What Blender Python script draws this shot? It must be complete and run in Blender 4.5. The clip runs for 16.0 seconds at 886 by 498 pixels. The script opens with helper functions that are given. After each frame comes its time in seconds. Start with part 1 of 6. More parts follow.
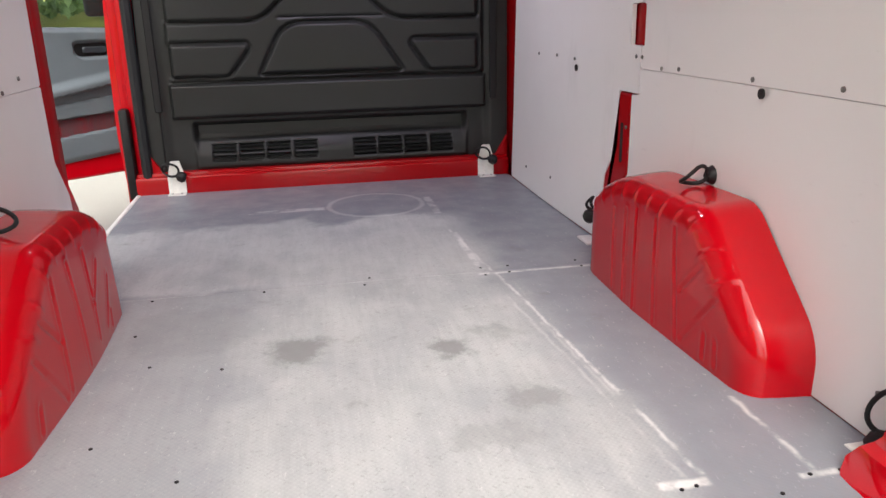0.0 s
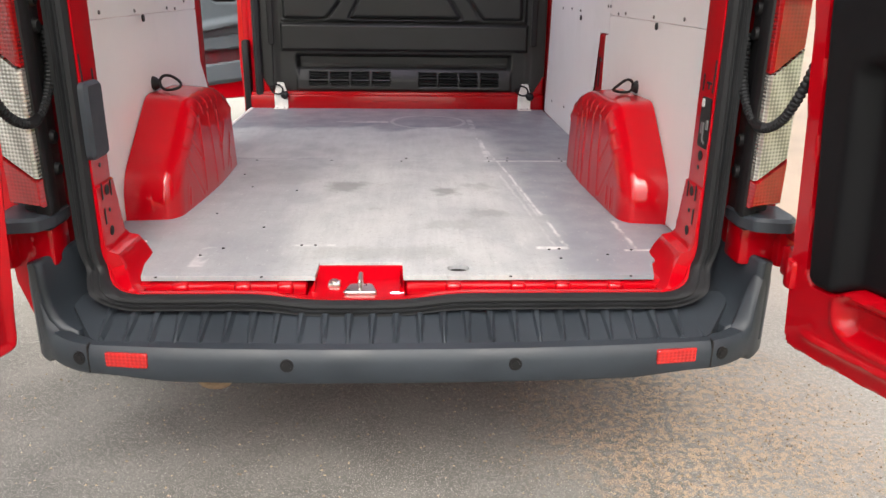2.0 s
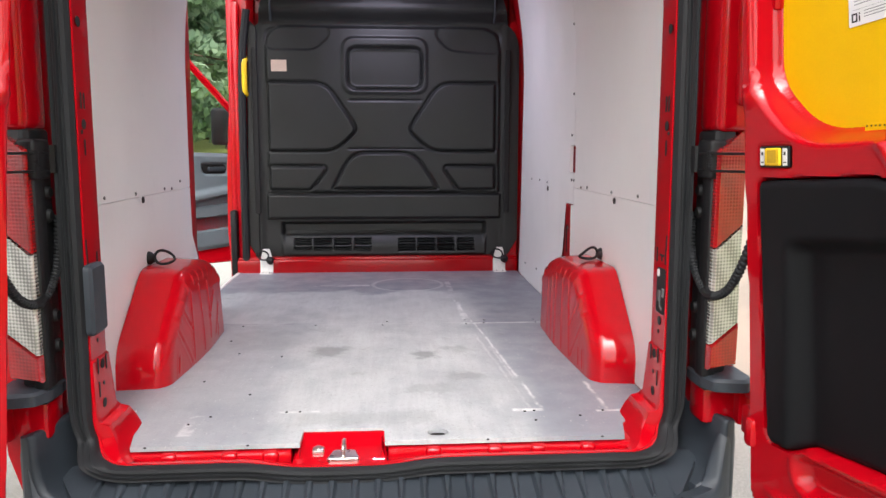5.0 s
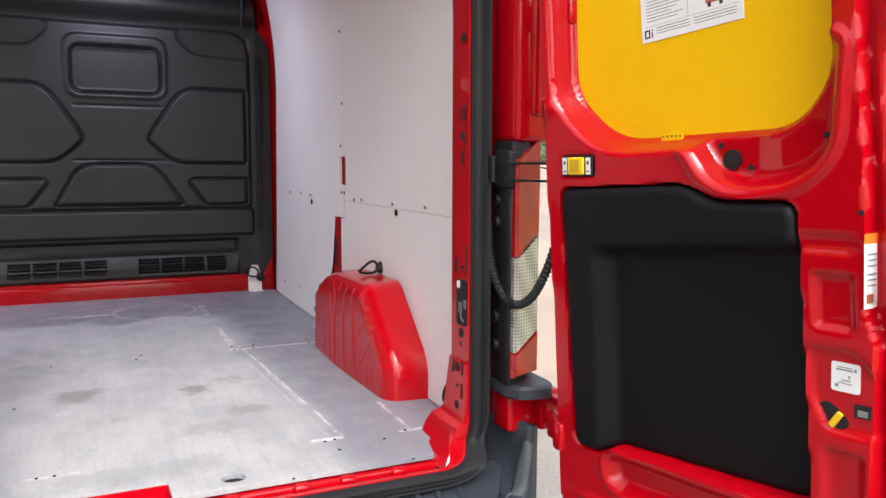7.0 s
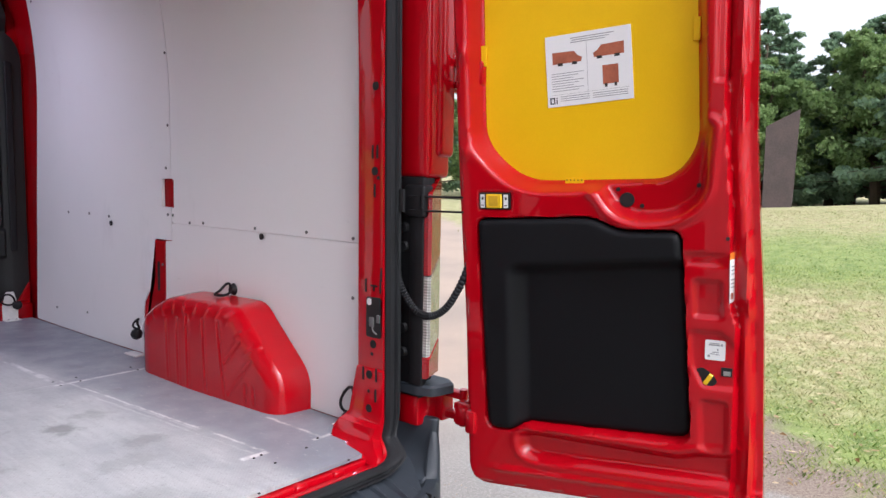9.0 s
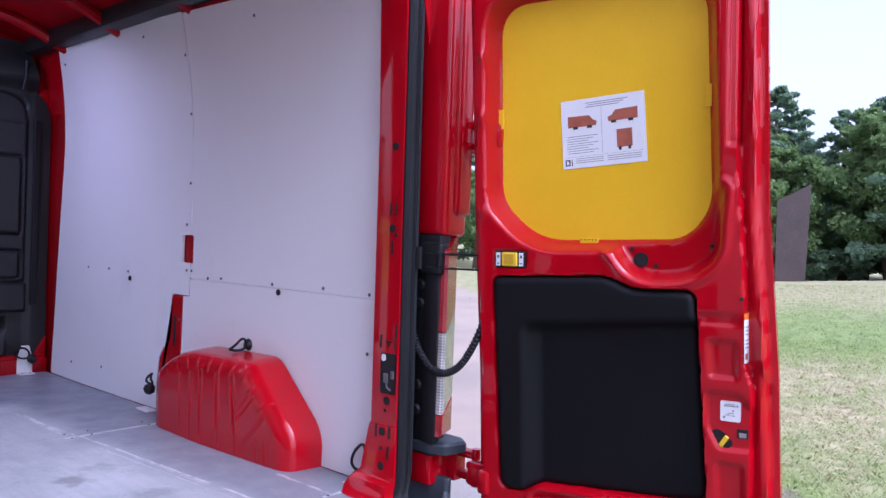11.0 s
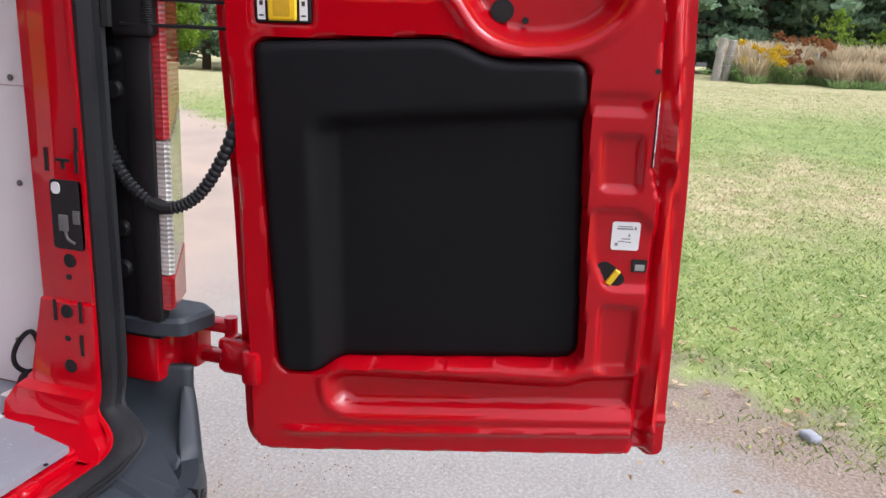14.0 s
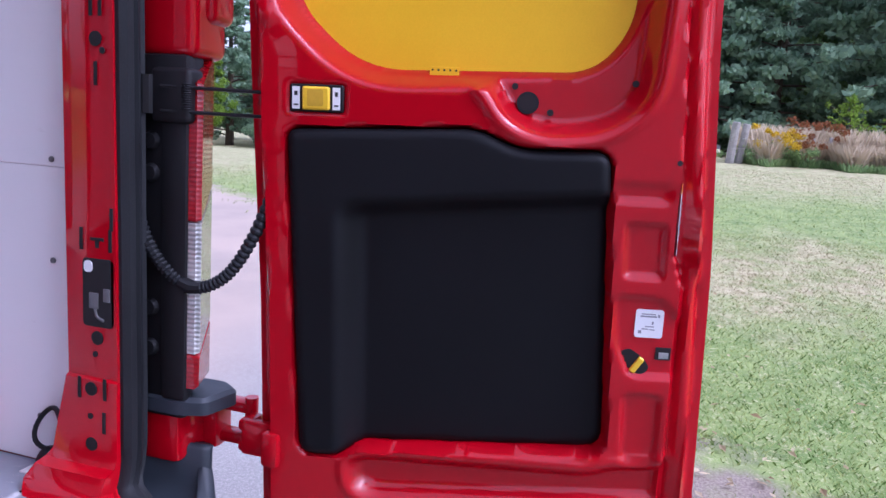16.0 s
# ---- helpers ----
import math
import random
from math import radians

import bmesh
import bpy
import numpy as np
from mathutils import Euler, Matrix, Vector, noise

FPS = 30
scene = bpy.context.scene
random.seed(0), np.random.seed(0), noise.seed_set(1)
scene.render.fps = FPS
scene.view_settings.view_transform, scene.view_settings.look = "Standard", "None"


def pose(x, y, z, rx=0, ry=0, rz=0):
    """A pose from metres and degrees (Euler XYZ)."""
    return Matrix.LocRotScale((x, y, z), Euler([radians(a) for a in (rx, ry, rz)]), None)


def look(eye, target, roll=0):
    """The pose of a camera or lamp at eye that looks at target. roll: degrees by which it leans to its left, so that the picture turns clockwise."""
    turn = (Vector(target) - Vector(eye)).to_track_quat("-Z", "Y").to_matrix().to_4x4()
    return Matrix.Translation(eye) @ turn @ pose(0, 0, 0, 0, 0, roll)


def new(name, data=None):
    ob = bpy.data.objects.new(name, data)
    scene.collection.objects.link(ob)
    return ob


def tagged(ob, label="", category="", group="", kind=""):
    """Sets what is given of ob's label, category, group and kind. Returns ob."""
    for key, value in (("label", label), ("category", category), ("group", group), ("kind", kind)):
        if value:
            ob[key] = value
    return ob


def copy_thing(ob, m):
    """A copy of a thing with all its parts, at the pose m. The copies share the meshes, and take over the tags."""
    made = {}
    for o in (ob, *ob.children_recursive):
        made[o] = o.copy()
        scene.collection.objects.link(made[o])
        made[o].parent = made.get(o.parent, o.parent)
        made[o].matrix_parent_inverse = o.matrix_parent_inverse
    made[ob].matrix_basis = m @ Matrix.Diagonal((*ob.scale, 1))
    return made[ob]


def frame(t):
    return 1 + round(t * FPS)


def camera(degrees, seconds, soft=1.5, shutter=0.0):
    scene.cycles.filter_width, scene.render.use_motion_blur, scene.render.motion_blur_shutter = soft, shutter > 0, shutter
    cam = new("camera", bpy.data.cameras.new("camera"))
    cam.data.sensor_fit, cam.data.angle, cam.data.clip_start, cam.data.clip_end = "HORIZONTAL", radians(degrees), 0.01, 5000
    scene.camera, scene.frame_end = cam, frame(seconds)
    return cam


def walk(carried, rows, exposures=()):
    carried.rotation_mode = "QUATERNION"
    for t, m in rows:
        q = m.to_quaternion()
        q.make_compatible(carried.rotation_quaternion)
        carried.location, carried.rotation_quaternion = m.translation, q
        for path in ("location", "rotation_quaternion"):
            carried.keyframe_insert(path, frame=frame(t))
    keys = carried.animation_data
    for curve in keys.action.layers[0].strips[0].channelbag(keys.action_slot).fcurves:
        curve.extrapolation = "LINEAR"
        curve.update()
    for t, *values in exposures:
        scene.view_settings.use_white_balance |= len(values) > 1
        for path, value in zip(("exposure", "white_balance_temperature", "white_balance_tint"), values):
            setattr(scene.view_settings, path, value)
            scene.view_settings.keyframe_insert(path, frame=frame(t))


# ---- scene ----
cam = camera(60.5, 16.0)
PATH = [
    (0, (-0.154, -0.791, 1.411), (0.189, 1.088, 0.815), -1.3),
    (0.5, (-0.068, -0.97, 1.393), (0.076, 0.957, 0.879), 0.8),
    (1, (-0.036, -1.324, 1.358), (-0.019, 0.604, 0.829), -1.4),
    (1.5, (-0.026, -1.604, 1.352), (0.074, 0.287, 0.709), 0.2),
    (2, (0.033, -1.835, 1.341), (0.122, 0.052, 0.686), 0.8),
    (2.5, (0.018, -1.934, 1.352), (0.1, -0.035, 0.729), 0.1),
    (3, (0.03, -1.954, 1.36), (0.118, -0.038, 0.793), 0.1),
    (3.5, (0.037, -1.962, 1.373), (0.136, -0.022, 0.895), -0.0),
    (4, (0.032, -1.964, 1.392), (0.146, -0.007, 0.995), 0.1),
    (4.2, (0.032, -1.965, 1.401), (0.152, -0.002, 1.037), 0.1),
    (6.3, (0.037, -1.944, 1.42), (0.385, 0.015, 1.219), 0.5),
    (6.5, (0.037, -1.911, 1.408), (0.486, 0.027, 1.205), 0.7),
    (7, (-0.115, -1.775, 1.401), (0.709, 0.033, 1.175), 0.3),
    (7.5, (-0.349, -1.679, 1.414), (0.873, -0.116, 1.157), -0.4),
    (8, (-0.571, -1.67, 1.426), (0.842, -0.285, 1.133), 0.0),
    (8.5, (-0.771, -1.582, 1.44), (0.731, -0.292, 1.157), 0.8),
    (9, (-0.87, -1.589, 1.476), (0.65, -0.305, 1.274), 1.1),
    (9.2, (-0.883, -1.599, 1.482), (0.629, -0.298, 1.339), 1.2),
    (11.3, (-0.914, -1.601, 1.43), (0.602, -0.297, 1.415), 2.6),
    (11.5, (-0.919, -1.574, 1.42), (0.643, -0.328, 1.328), 2.7),
    (12, (-0.912, -1.49, 1.385), (0.755, -0.414, 1.131), 3.0),
    (12.5, (-0.737, -1.355, 1.355), (1.009, -0.455, 0.98), 2.9),
    (13, (-0.463, -1.184, 1.334), (1.32, -0.395, 0.889), 2.6),
    (13.5, (-0.337, -1.003, 1.315), (1.494, -0.375, 0.813), 2.3),
    (14, (-0.315, -0.925, 1.333), (1.55, -0.403, 0.835), 2.9),
    (14.5, (-0.315, -0.936, 1.348), (1.572, -0.429, 0.923), 3.3),
    (15, (-0.316, -0.936, 1.349), (1.587, -0.428, 0.997), 3.2),
    (15.5, (-0.317, -0.932, 1.349), (1.583, -0.395, 1.032), 3.3),
    (16, (-0.331, -0.91, 1.35), (1.558, -0.33, 1.045), 3.6),
]

EXPOSURES = [(0.0, 0.58, 6850, 10), (1.5, 0.64, 6900, 10), (4.2, 0.70, 6500, 10), (6.5, 0.74, 6500, 10), (7.5, 0.52, 6350, 13), (9.2, 0.40, 6000, 16), (11.3, 0.33, 5050, 30), (12.2, 0.33, 5900, 18), (13.0, 0.40, 6200, 15), (14.5, 0.42, 5900, 19), (15.2, 0.40, 5500, 26), (16.0, 0.34, 5050, 34)]
walk(cam, [(t, look(eye, target, roll)) for t, eye, target, roll in PATH], EXPOSURES)

# ---- daylight: overcast sky, soft weak sun, and the load-space lamp ----
world = bpy.data.worlds.new("sky")
scene.world = world
world.use_nodes = True
wn = world.node_tree
sky = wn.nodes.new("ShaderNodeTexSky")
sky.sky_type, sky.sun_disc = "NISHITA", False
sky.sun_elevation, sky.sun_rotation = radians(50), radians(186)
sky.air_density, sky.dust_density, sky.ozone_density = 1.0, 4.0, 1.0
grey = wn.nodes.new("ShaderNodeHueSaturation")
grey.inputs["Saturation"].default_value = 0.25
back = wn.nodes["Background"]
back.inputs["Strength"].default_value = 0.262
wn.links.new(sky.outputs[0], grey.inputs["Color"])
wn.links.new(grey.outputs[0], back.inputs["Color"])
sun = new("sun", bpy.data.lights.new("sun", "SUN"))
sun.data.energy, sun.data.angle, sun.data.color = 0.5, radians(18), (1.0, 0.97, 0.92)
sun.matrix_world = look((0.6, -9.5, 13), (0, 0, 0))
lamp = new("load_lamp_light", bpy.data.lights.new("load_lamp_light", "AREA"))
lamp.data.energy, lamp.data.size, lamp.data.color = 9.0, 0.16, (0.80, 0.76, 1.0)
lamp.matrix_world = look((0.0, 2.2, 2.44), (0.0, 2.55, 0.9))


# ---- node materials ----
class Nodes:
    def __init__(self, name, rough=0.5, metal=0.0, coat=0.0, spec=0.5):
        self.m = bpy.data.materials.new(name)
        self.m.use_nodes = True
        self.t = self.m.node_tree
        self.b = self.t.nodes["Principled BSDF"]
        self.b.inputs["Roughness"].default_value = rough
        self.b.inputs["Metallic"].default_value = metal
        self.b.inputs["Coat Weight"].default_value = coat
        self.b.inputs["Coat Roughness"].default_value = 0.025
        self.b.inputs["Specular IOR Level"].default_value = spec
        self.co = self.t.nodes.new("ShaderNodeTexCoord").outputs["Object"]

    def link(self, a, sock):
        if isinstance(a, (int, float, tuple)):
            sock.default_value = a if not (isinstance(a, tuple) and len(a) == 3 and sock.type == "RGBA") else (*a, 1)
        else:
            self.t.links.new(a, sock)

    def math(self, op, a, b=0.0, clamp=False):
        n = self.t.nodes.new("ShaderNodeMath")
        n.operation, n.use_clamp = op, clamp
        self.link(a, n.inputs[0])
        self.link(b, n.inputs[1])
        return n.outputs[0]

    def noise(self, scale, detail=4.0, rough=0.55, stretch=None, co=None, distort=0.0):
        n = self.t.nodes.new("ShaderNodeTexNoise")
        n.inputs["Scale"].default_value, n.inputs["Detail"].default_value = scale, detail
        n.inputs["Roughness"].default_value, n.inputs["Distortion"].default_value = rough, distort
        c = co or self.co
        if stretch:
            mp = self.t.nodes.new("ShaderNodeMapping")
            mp.inputs["Scale"].default_value = stretch
            self.t.links.new(c, mp.inputs["Vector"])
            c = mp.outputs[0]
        self.t.links.new(c, n.inputs["Vector"])
        return n.outputs["Fac"]

    def ramp(self, f, a, b, lo=0.0, hi=1.0):
        n = self.t.nodes.new("ShaderNodeMapRange")
        n.interpolation_type = "SMOOTHSTEP"
        for k, v in zip(("From Min", "From Max", "To Min", "To Max"), (a, b, lo, hi)):
            n.inputs[k].default_value = v
        self.link(f, n.inputs["Value"])
        return n.outputs[0]

    def mix(self, f, a, b):
        n = self.t.nodes.new("ShaderNodeMix")
        n.data_type = "RGBA"
        self.link(f, n.inputs["Factor"])
        self.link(a, n.inputs[6])
        self.link(b, n.inputs[7])
        return n.outputs[2]

    def xyz(self, co=None):
        n = self.t.nodes.new("ShaderNodeSeparateXYZ")
        self.t.links.new(co or self.co, n.inputs[0])
        return n.outputs

    def random(self):
        return self.t.nodes.new("ShaderNodeObjectInfo").outputs["Random"]

    def island(self):
        return self.t.nodes.new("ShaderNodeNewGeometry").outputs["Random Per Island"]

    def colour(self, c):
        self.link(c, self.b.inputs["Base Color"])
        return self

    def rough(self, r):
        self.link(r, self.b.inputs["Roughness"])
        return self

    def bump(self, h, strength=0.3, dist=0.002):
        n = self.t.nodes.new("ShaderNodeBump")
        n.inputs["Strength"].default_value, n.inputs["Distance"].default_value = strength, dist
        self.link(h, n.inputs["Height"])
        self.t.links.new(n.outputs[0], self.b.inputs["Normal"])
        return self


def simple(name, c, rough=0.5, metal=0.0, coat=0.0, vary=0.12, scale=6.0, grain=180.0, bump=0.0, dist=0.001, spec=0.5):
    """A surface of one colour with slow patches, fine grain and uneven gloss."""
    g = Nodes(name, rough, metal, coat, spec)
    big, fine = g.noise(scale), g.noise(grain, 2.0)
    f = g.math("ADD", g.math("MULTIPLY", big, 0.65), g.math("MULTIPLY", fine, 0.35))
    dark, light = tuple(x * (1 - vary) for x in c), tuple(min(1, x * (1 + vary)) for x in c)
    g.colour(g.mix(g.ramp(f, 0.3, 0.7), dark, light))
    g.rough(g.ramp(big, 0.3, 0.7, rough * 0.85, min(1, rough * 1.15)))
    if bump:
        g.bump(fine, bump, dist)
    return g.m


RED = simple("red_paint", (0.43, 0.0004, 0.006), 0.38, coat=0.85, vary=0.05, scale=3, grain=900, spec=0.05)
# darker, less glossy red for roof, inner body and underfloor parts
RED_IN = simple("dark_red_paint", (0.33, 0.001, 0.004), 0.4, coat=0.5, vary=0.1, scale=5, grain=500, spec=0.08)
BLACK = simple("black_moulded_plastic", (0.0155, 0.0168, 0.0165), 0.46, vary=0.3, scale=3, grain=700, bump=0.25, dist=0.0006, spec=0.4)
TRIM = simple("black_door_trim", (0.0040, 0.0044, 0.0056), 0.55, vary=0.15, scale=4, grain=900, bump=0.3, dist=0.0006, spec=0.21)
GREY = simple("grey_bumper_plastic", (0.024, 0.031, 0.040), 0.52, vary=0.2, scale=7, grain=600, bump=0.3, dist=0.0006)
RUBBER = simple("black_rubber", (0.013, 0.014, 0.016), 0.6, vary=0.2, scale=9, grain=300, bump=0.1, spec=0.28)
MATTE = simple("black_hardware", (0.008, 0.008, 0.009), 0.5, vary=0.2, spec=0.3)
STEEL = simple("bright_steel", (0.62, 0.62, 0.60), 0.3, metal=1.0, vary=0.15, scale=20)
WHITE_STEEL = simple("white_bracket_paint", (0.72, 0.71, 0.68), 0.5, vary=0.12, scale=25)
YELLOW = simple("yellow_sheet", (0.84, 0.50, 0.0015), 0.42, vary=0.05, scale=4, grain=300, spec=0.2)
YELLOW_P = simple("yellow_plastic", (0.80, 0.52, 0.01), 0.4, vary=0.06)
PAPER = simple("white_paper", (0.78, 0.78, 0.77), 0.6, vary=0.03)
INK = simple("grey_print", (0.22, 0.22, 0.23), 0.7, vary=0.1)
BLACKINK = simple("black_print", (0.02, 0.02, 0.02), 0.6)
BROWNINK = simple("brick_print", (0.36, 0.10, 0.05), 0.6, vary=0.2, scale=30)
ORANGE = simple("orange_print", (0.85, 0.22, 0.02), 0.5)
BEIGE = simple("beige_label", (0.55, 0.42, 0.34), 0.6)
CABGREY = simple("grey_door_card", (0.10, 0.125, 0.145), 0.55, vary=0.1, scale=4, grain=500, bump=0.2)
# near-black that paints the shade inside holes and gaps
DARKHOLE = simple("cavity_shade", (0.008, 0.007, 0.007), 0.8)
SLAB = simple("brown_weathered_steel", (0.085, 0.062, 0.060), 0.8, vary=0.3, scale=1.5, grain=20)
BARK = simple("brown_bark", (0.11, 0.075, 0.05), 0.9, vary=0.35, scale=3, grain=30, bump=0.6, dist=0.02)
STONE = simple("blue_grey_stone", (0.30, 0.32, 0.36), 0.7, vary=0.3, scale=30)
POSTWOOD = simple("grey_weathered_wood", (0.30, 0.28, 0.25), 0.85, vary=0.3, scale=6, grain=50, bump=0.5, dist=0.005)


def lining_material():
    """White faced plywood: scuffs, faint grey rubbing marks and dust."""
    g = Nodes("white_lining_board", 0.42)
    scuff = g.math("MULTIPLY", g.ramp(g.noise(3.0, 6, 0.65, (1, 1.0, 0.35)), 0.56, 0.78), 0.45)
    fine = g.math("MULTIPLY", g.ramp(g.noise(38, 5, 0.7, (1, 0.4, 1.6)), 0.62, 0.8), 0.35)
    g.colour(g.mix(g.math("ADD", scuff, fine, True), (0.78, 0.77, 0.765), (0.54, 0.53, 0.52)))
    g.rough(g.ramp(g.noise(5), 0.3, 0.7, 0.34, 0.55))
    g.bump(g.noise(2.2, 2), 0.12, 0.01)
    return g.m


def glass(name, tint=(0.9, 0.95, 0.95)):
    g = Nodes(name, 0.02)
    g.b.inputs["Transmission Weight"].default_value = 1.0
    g.b.inputs["IOR"].default_value = 1.3
    g.colour(tint)
    return g.m


def lens(name, c, rough=0.12, metal=0.0):
    """Lamp lens: coloured plastic with a fine moulded ribbing, over a bright reflector where it is clear. Its glints
    and dark streaks are put into the colour.
    """
    g = Nodes(name, rough, metal, coat=1.0)
    x = g.xyz()
    rib = g.math("SINE", g.math("MULTIPLY", x[2], 700.0))
    rib2 = g.math("SINE", g.math("MULTIPLY", x[0], 620.0))
    h = g.math("ADD", rib, rib2)
    # broad wave that paints reflected streaks across the lens
    streak = g.math("SINE", g.math("ADD", g.math("MULTIPLY", x[2], 46.0), g.math("MULTIPLY", x[0], 90.0)))
    h = g.math("ADD", h, g.math("MULTIPLY", streak, 0.8))
    g.colour(g.mix(g.ramp(h, -1.8, 1.8), tuple(v * (0.45 if metal else 0.7) for v in c), c))
    g.bump(h, 0.3, 0.0015)
    return g.m


def floor_material():
    """Grey phenolic load floor, worn pale down the middle, with scrapes, scuffs and grime."""
    g = Nodes("worn_grey_load_floor", 0.4)
    x, y, _ = g.xyz()
    wob = g.math("MULTIPLY", g.math("SUBTRACT", g.noise(3.5, 5, 0.6), 0.5), 0.5)
    fine_wob = g.math("MULTIPLY", g.math("SUBTRACT", g.noise(22, 4, 0.6), 0.5), 0.02)
    xw, yw = g.math("ADD", x, g.math("MULTIPLY", wob, 0.55)), g.math("ADD", y, wob)

    def box(x0, x1, y0, y1, s, a=xw, b=yw):
        m = g.math("MULTIPLY", g.ramp(a, x0 - s, x0 + s), g.ramp(a, x1 - s, x1 + s, 1, 0))
        return g.math("MULTIPLY", m, g.math("MULTIPLY", g.ramp(b, y0 - s, y0 + s), g.ramp(b, y1 - s, y1 + s, 1, 0)))

    worn = box(-0.35, 0.44, -0.6, 2.15, 0.10)
    worn = g.math("MAXIMUM", worn, box(-0.95, 0.36, 1.45, 2.2, 0.05))
    worn = g.math("MAXIMUM", worn, g.math("MULTIPLY", box(-0.8, 0.3, -0.5, 1.5, 0.15), 0.45))
    worn = g.math("MULTIPLY", worn, g.ramp(g.noise(5, 6, 0.65, (1, 0.55, 1)), 0.22, 0.62, 0.45, 1.0))
    weave = g.math("MULTIPLY", g.math("SINE", g.math("MULTIPLY", x, 480.0)), g.math("SINE", g.math("MULTIPLY", y, 480.0)))
    c = g.mix(worn, (0.215, 0.228, 0.262), (0.445, 0.462, 0.468))
    c = g.mix(g.math("MULTIPLY", g.ramp(weave, -0.5, 1.0), g.math("MULTIPLY", worn, 0.16)), c, (0.66, 0.66, 0.64))
    # rubbed-through pale patches and long drag marks
    drag = g.ramp(g.noise(9, 5, 0.7, (5.0, 0.35, 1)), 0.56, 0.75)
    c = g.mix(g.math("MULTIPLY", drag, g.math("MULTIPLY", worn, 0.18)), c, (0.64, 0.64, 0.62))
    grain = g.ramp(g.noise(11, 6, 0.75, (3.2, 0.3, 1)), 0.42, 0.62)
    c = g.mix(g.math("MULTIPLY", grain, 0.20), c, (0.25, 0.258, 0.275))
    c = g.mix(g.ramp(g.noise(85, 4, 0.8), 0.54, 0.68, 0, 0.42), c, (0.21, 0.21, 0.21))
    c = g.mix(g.ramp(g.noise(60, 4, 0.8, (1.5, 0.6, 1)), 0.60, 0.72, 0, 0.45), c, (0.66, 0.66, 0.65))
    # grime
    rag = g.math("SUBTRACT", g.noise(17, 6, 0.7), 0.5)
    rag2 = g.math("SUBTRACT", g.noise(13, 6, 0.7, (1.3, 0.9, 1)), 0.5)
    blot = g.math("MULTIPLY", g.ramp(g.noise(2.3, 6, 0.72), 0.42, 0.66), 0.20)
    c = g.mix(blot, c, (0.27, 0.275, 0.28))
    dirt = g.math("MULTIPLY", g.ramp(g.noise(6.5, 7, 0.72), 0.57, 0.74), 0.45)
    c = g.mix(g.math("MULTIPLY", dirt, g.ramp(g.noise(1.3, 2), 0.42, 0.6)), c, (0.17, 0.165, 0.15))
    for x0, x1, y0, y1, k in ((-0.245, -0.135, 0.90, 1.03, 0.85), (0.125, 0.21, 0.85, 0.94, 0.85), (0.24, 0.35, 0.57, 0.66, 0.6), (0.10, 0.26, 0.44, 0.52, 0.35), (0.23, 0.34, 0.97, 1.01, 0.5),
                              (-0.62, -0.35, 1.0, 1.3, 0.22), (-0.25, 0.15, 0.16, 0.26, 0.3), (0.30, 0.36, 0.92, 0.98, 0.4)):
        m = box(x0, x1, y0, y1, 0.028, g.math("ADD", x, g.math("ADD", g.math("MULTIPLY", rag, 0.16), g.math("MULTIPLY", wob, 0.2))), g.math("ADD", y, g.math("MULTIPLY", rag2, 0.2)))
        c = g.mix(g.math("MULTIPLY", m, k), c, (0.20, 0.205, 0.205))
    # scraped pale lines along old fixings
    xs, ys = g.math("ADD", x, fine_wob), g.math("ADD", y, fine_wob)
    slant = g.math("ADD", xs, g.math("MULTIPLY", ys, 0.0706))
    breaks = g.ramp(g.noise(14, 4, 0.6), 0.36, 0.58)
    for (a, x0, x1, y0, y1, k) in ((slant, 0.513, 0.521, 0.27, 1.41, 0.75), (slant, 0.478, 0.484, 0.27, 1.2, 0.35), (slant, 0.506, 0.513, 1.44, 1.95, 0.6), (xs, 0.405, 0.50, 0.240, 0.262, 0.8), (xs, 0.692, 0.702, 0.22, 0.52, 0.6),
                                   (xs, 0.66, 0.80, 0.222, 0.238, 0.7), (xs, 0.36, 0.74, 1.405, 1.420, 0.7), (slant, 0.50, 0.508, 0.5, 1.0, 0.3), (xs, 0.37, 0.392, 1.46, 1.9, 0.55), (xs, -0.72, 0.40, 1.432, 1.440, 0.3),
                                   (xs, -0.56, -0.52, 0.1, 0.26, 0.4), (xs, -0.30, -0.18, 0.27, 0.285, 0.45), (xs, -0.40, -0.08, 2.38, 2.43, 0.45), (xs, 0.36, 0.39, 2.2, 2.5, 0.4)):
        c = g.mix(g.math("MULTIPLY", g.math("MULTIPLY", box(x0, x1, y0, y1, 0.006, a, ys), breaks), k), c, (0.78, 0.78, 0.76))
    # ring worn by a drum base
    dx, dy = g.math("SUBTRACT", xs, 0.14), g.math("SUBTRACT", ys, 2.42)
    r = g.math("SQRT", g.math("ADD", g.math("MULTIPLY", dx, dx), g.math("MULTIPLY", dy, dy)))
    c = g.mix(g.math("MULTIPLY", g.math("MULTIPLY", g.ramp(r, 0.185, 0.2), g.ramp(r, 0.205, 0.22, 1, 0)), 0.45), c, (0.6, 0.6, 0.6))
    g.colour(c)
    g.rough(g.math("ADD", g.math("MULTIPLY", worn, 0.10), g.ramp(g.noise(8, 5), 0.3, 0.7, 0.33, 0.52)))
    g.bump(g.math("ADD", g.math("MULTIPLY", weave, 0.3), g.noise(70, 3)), 0.12, 0.001)
    return g.m


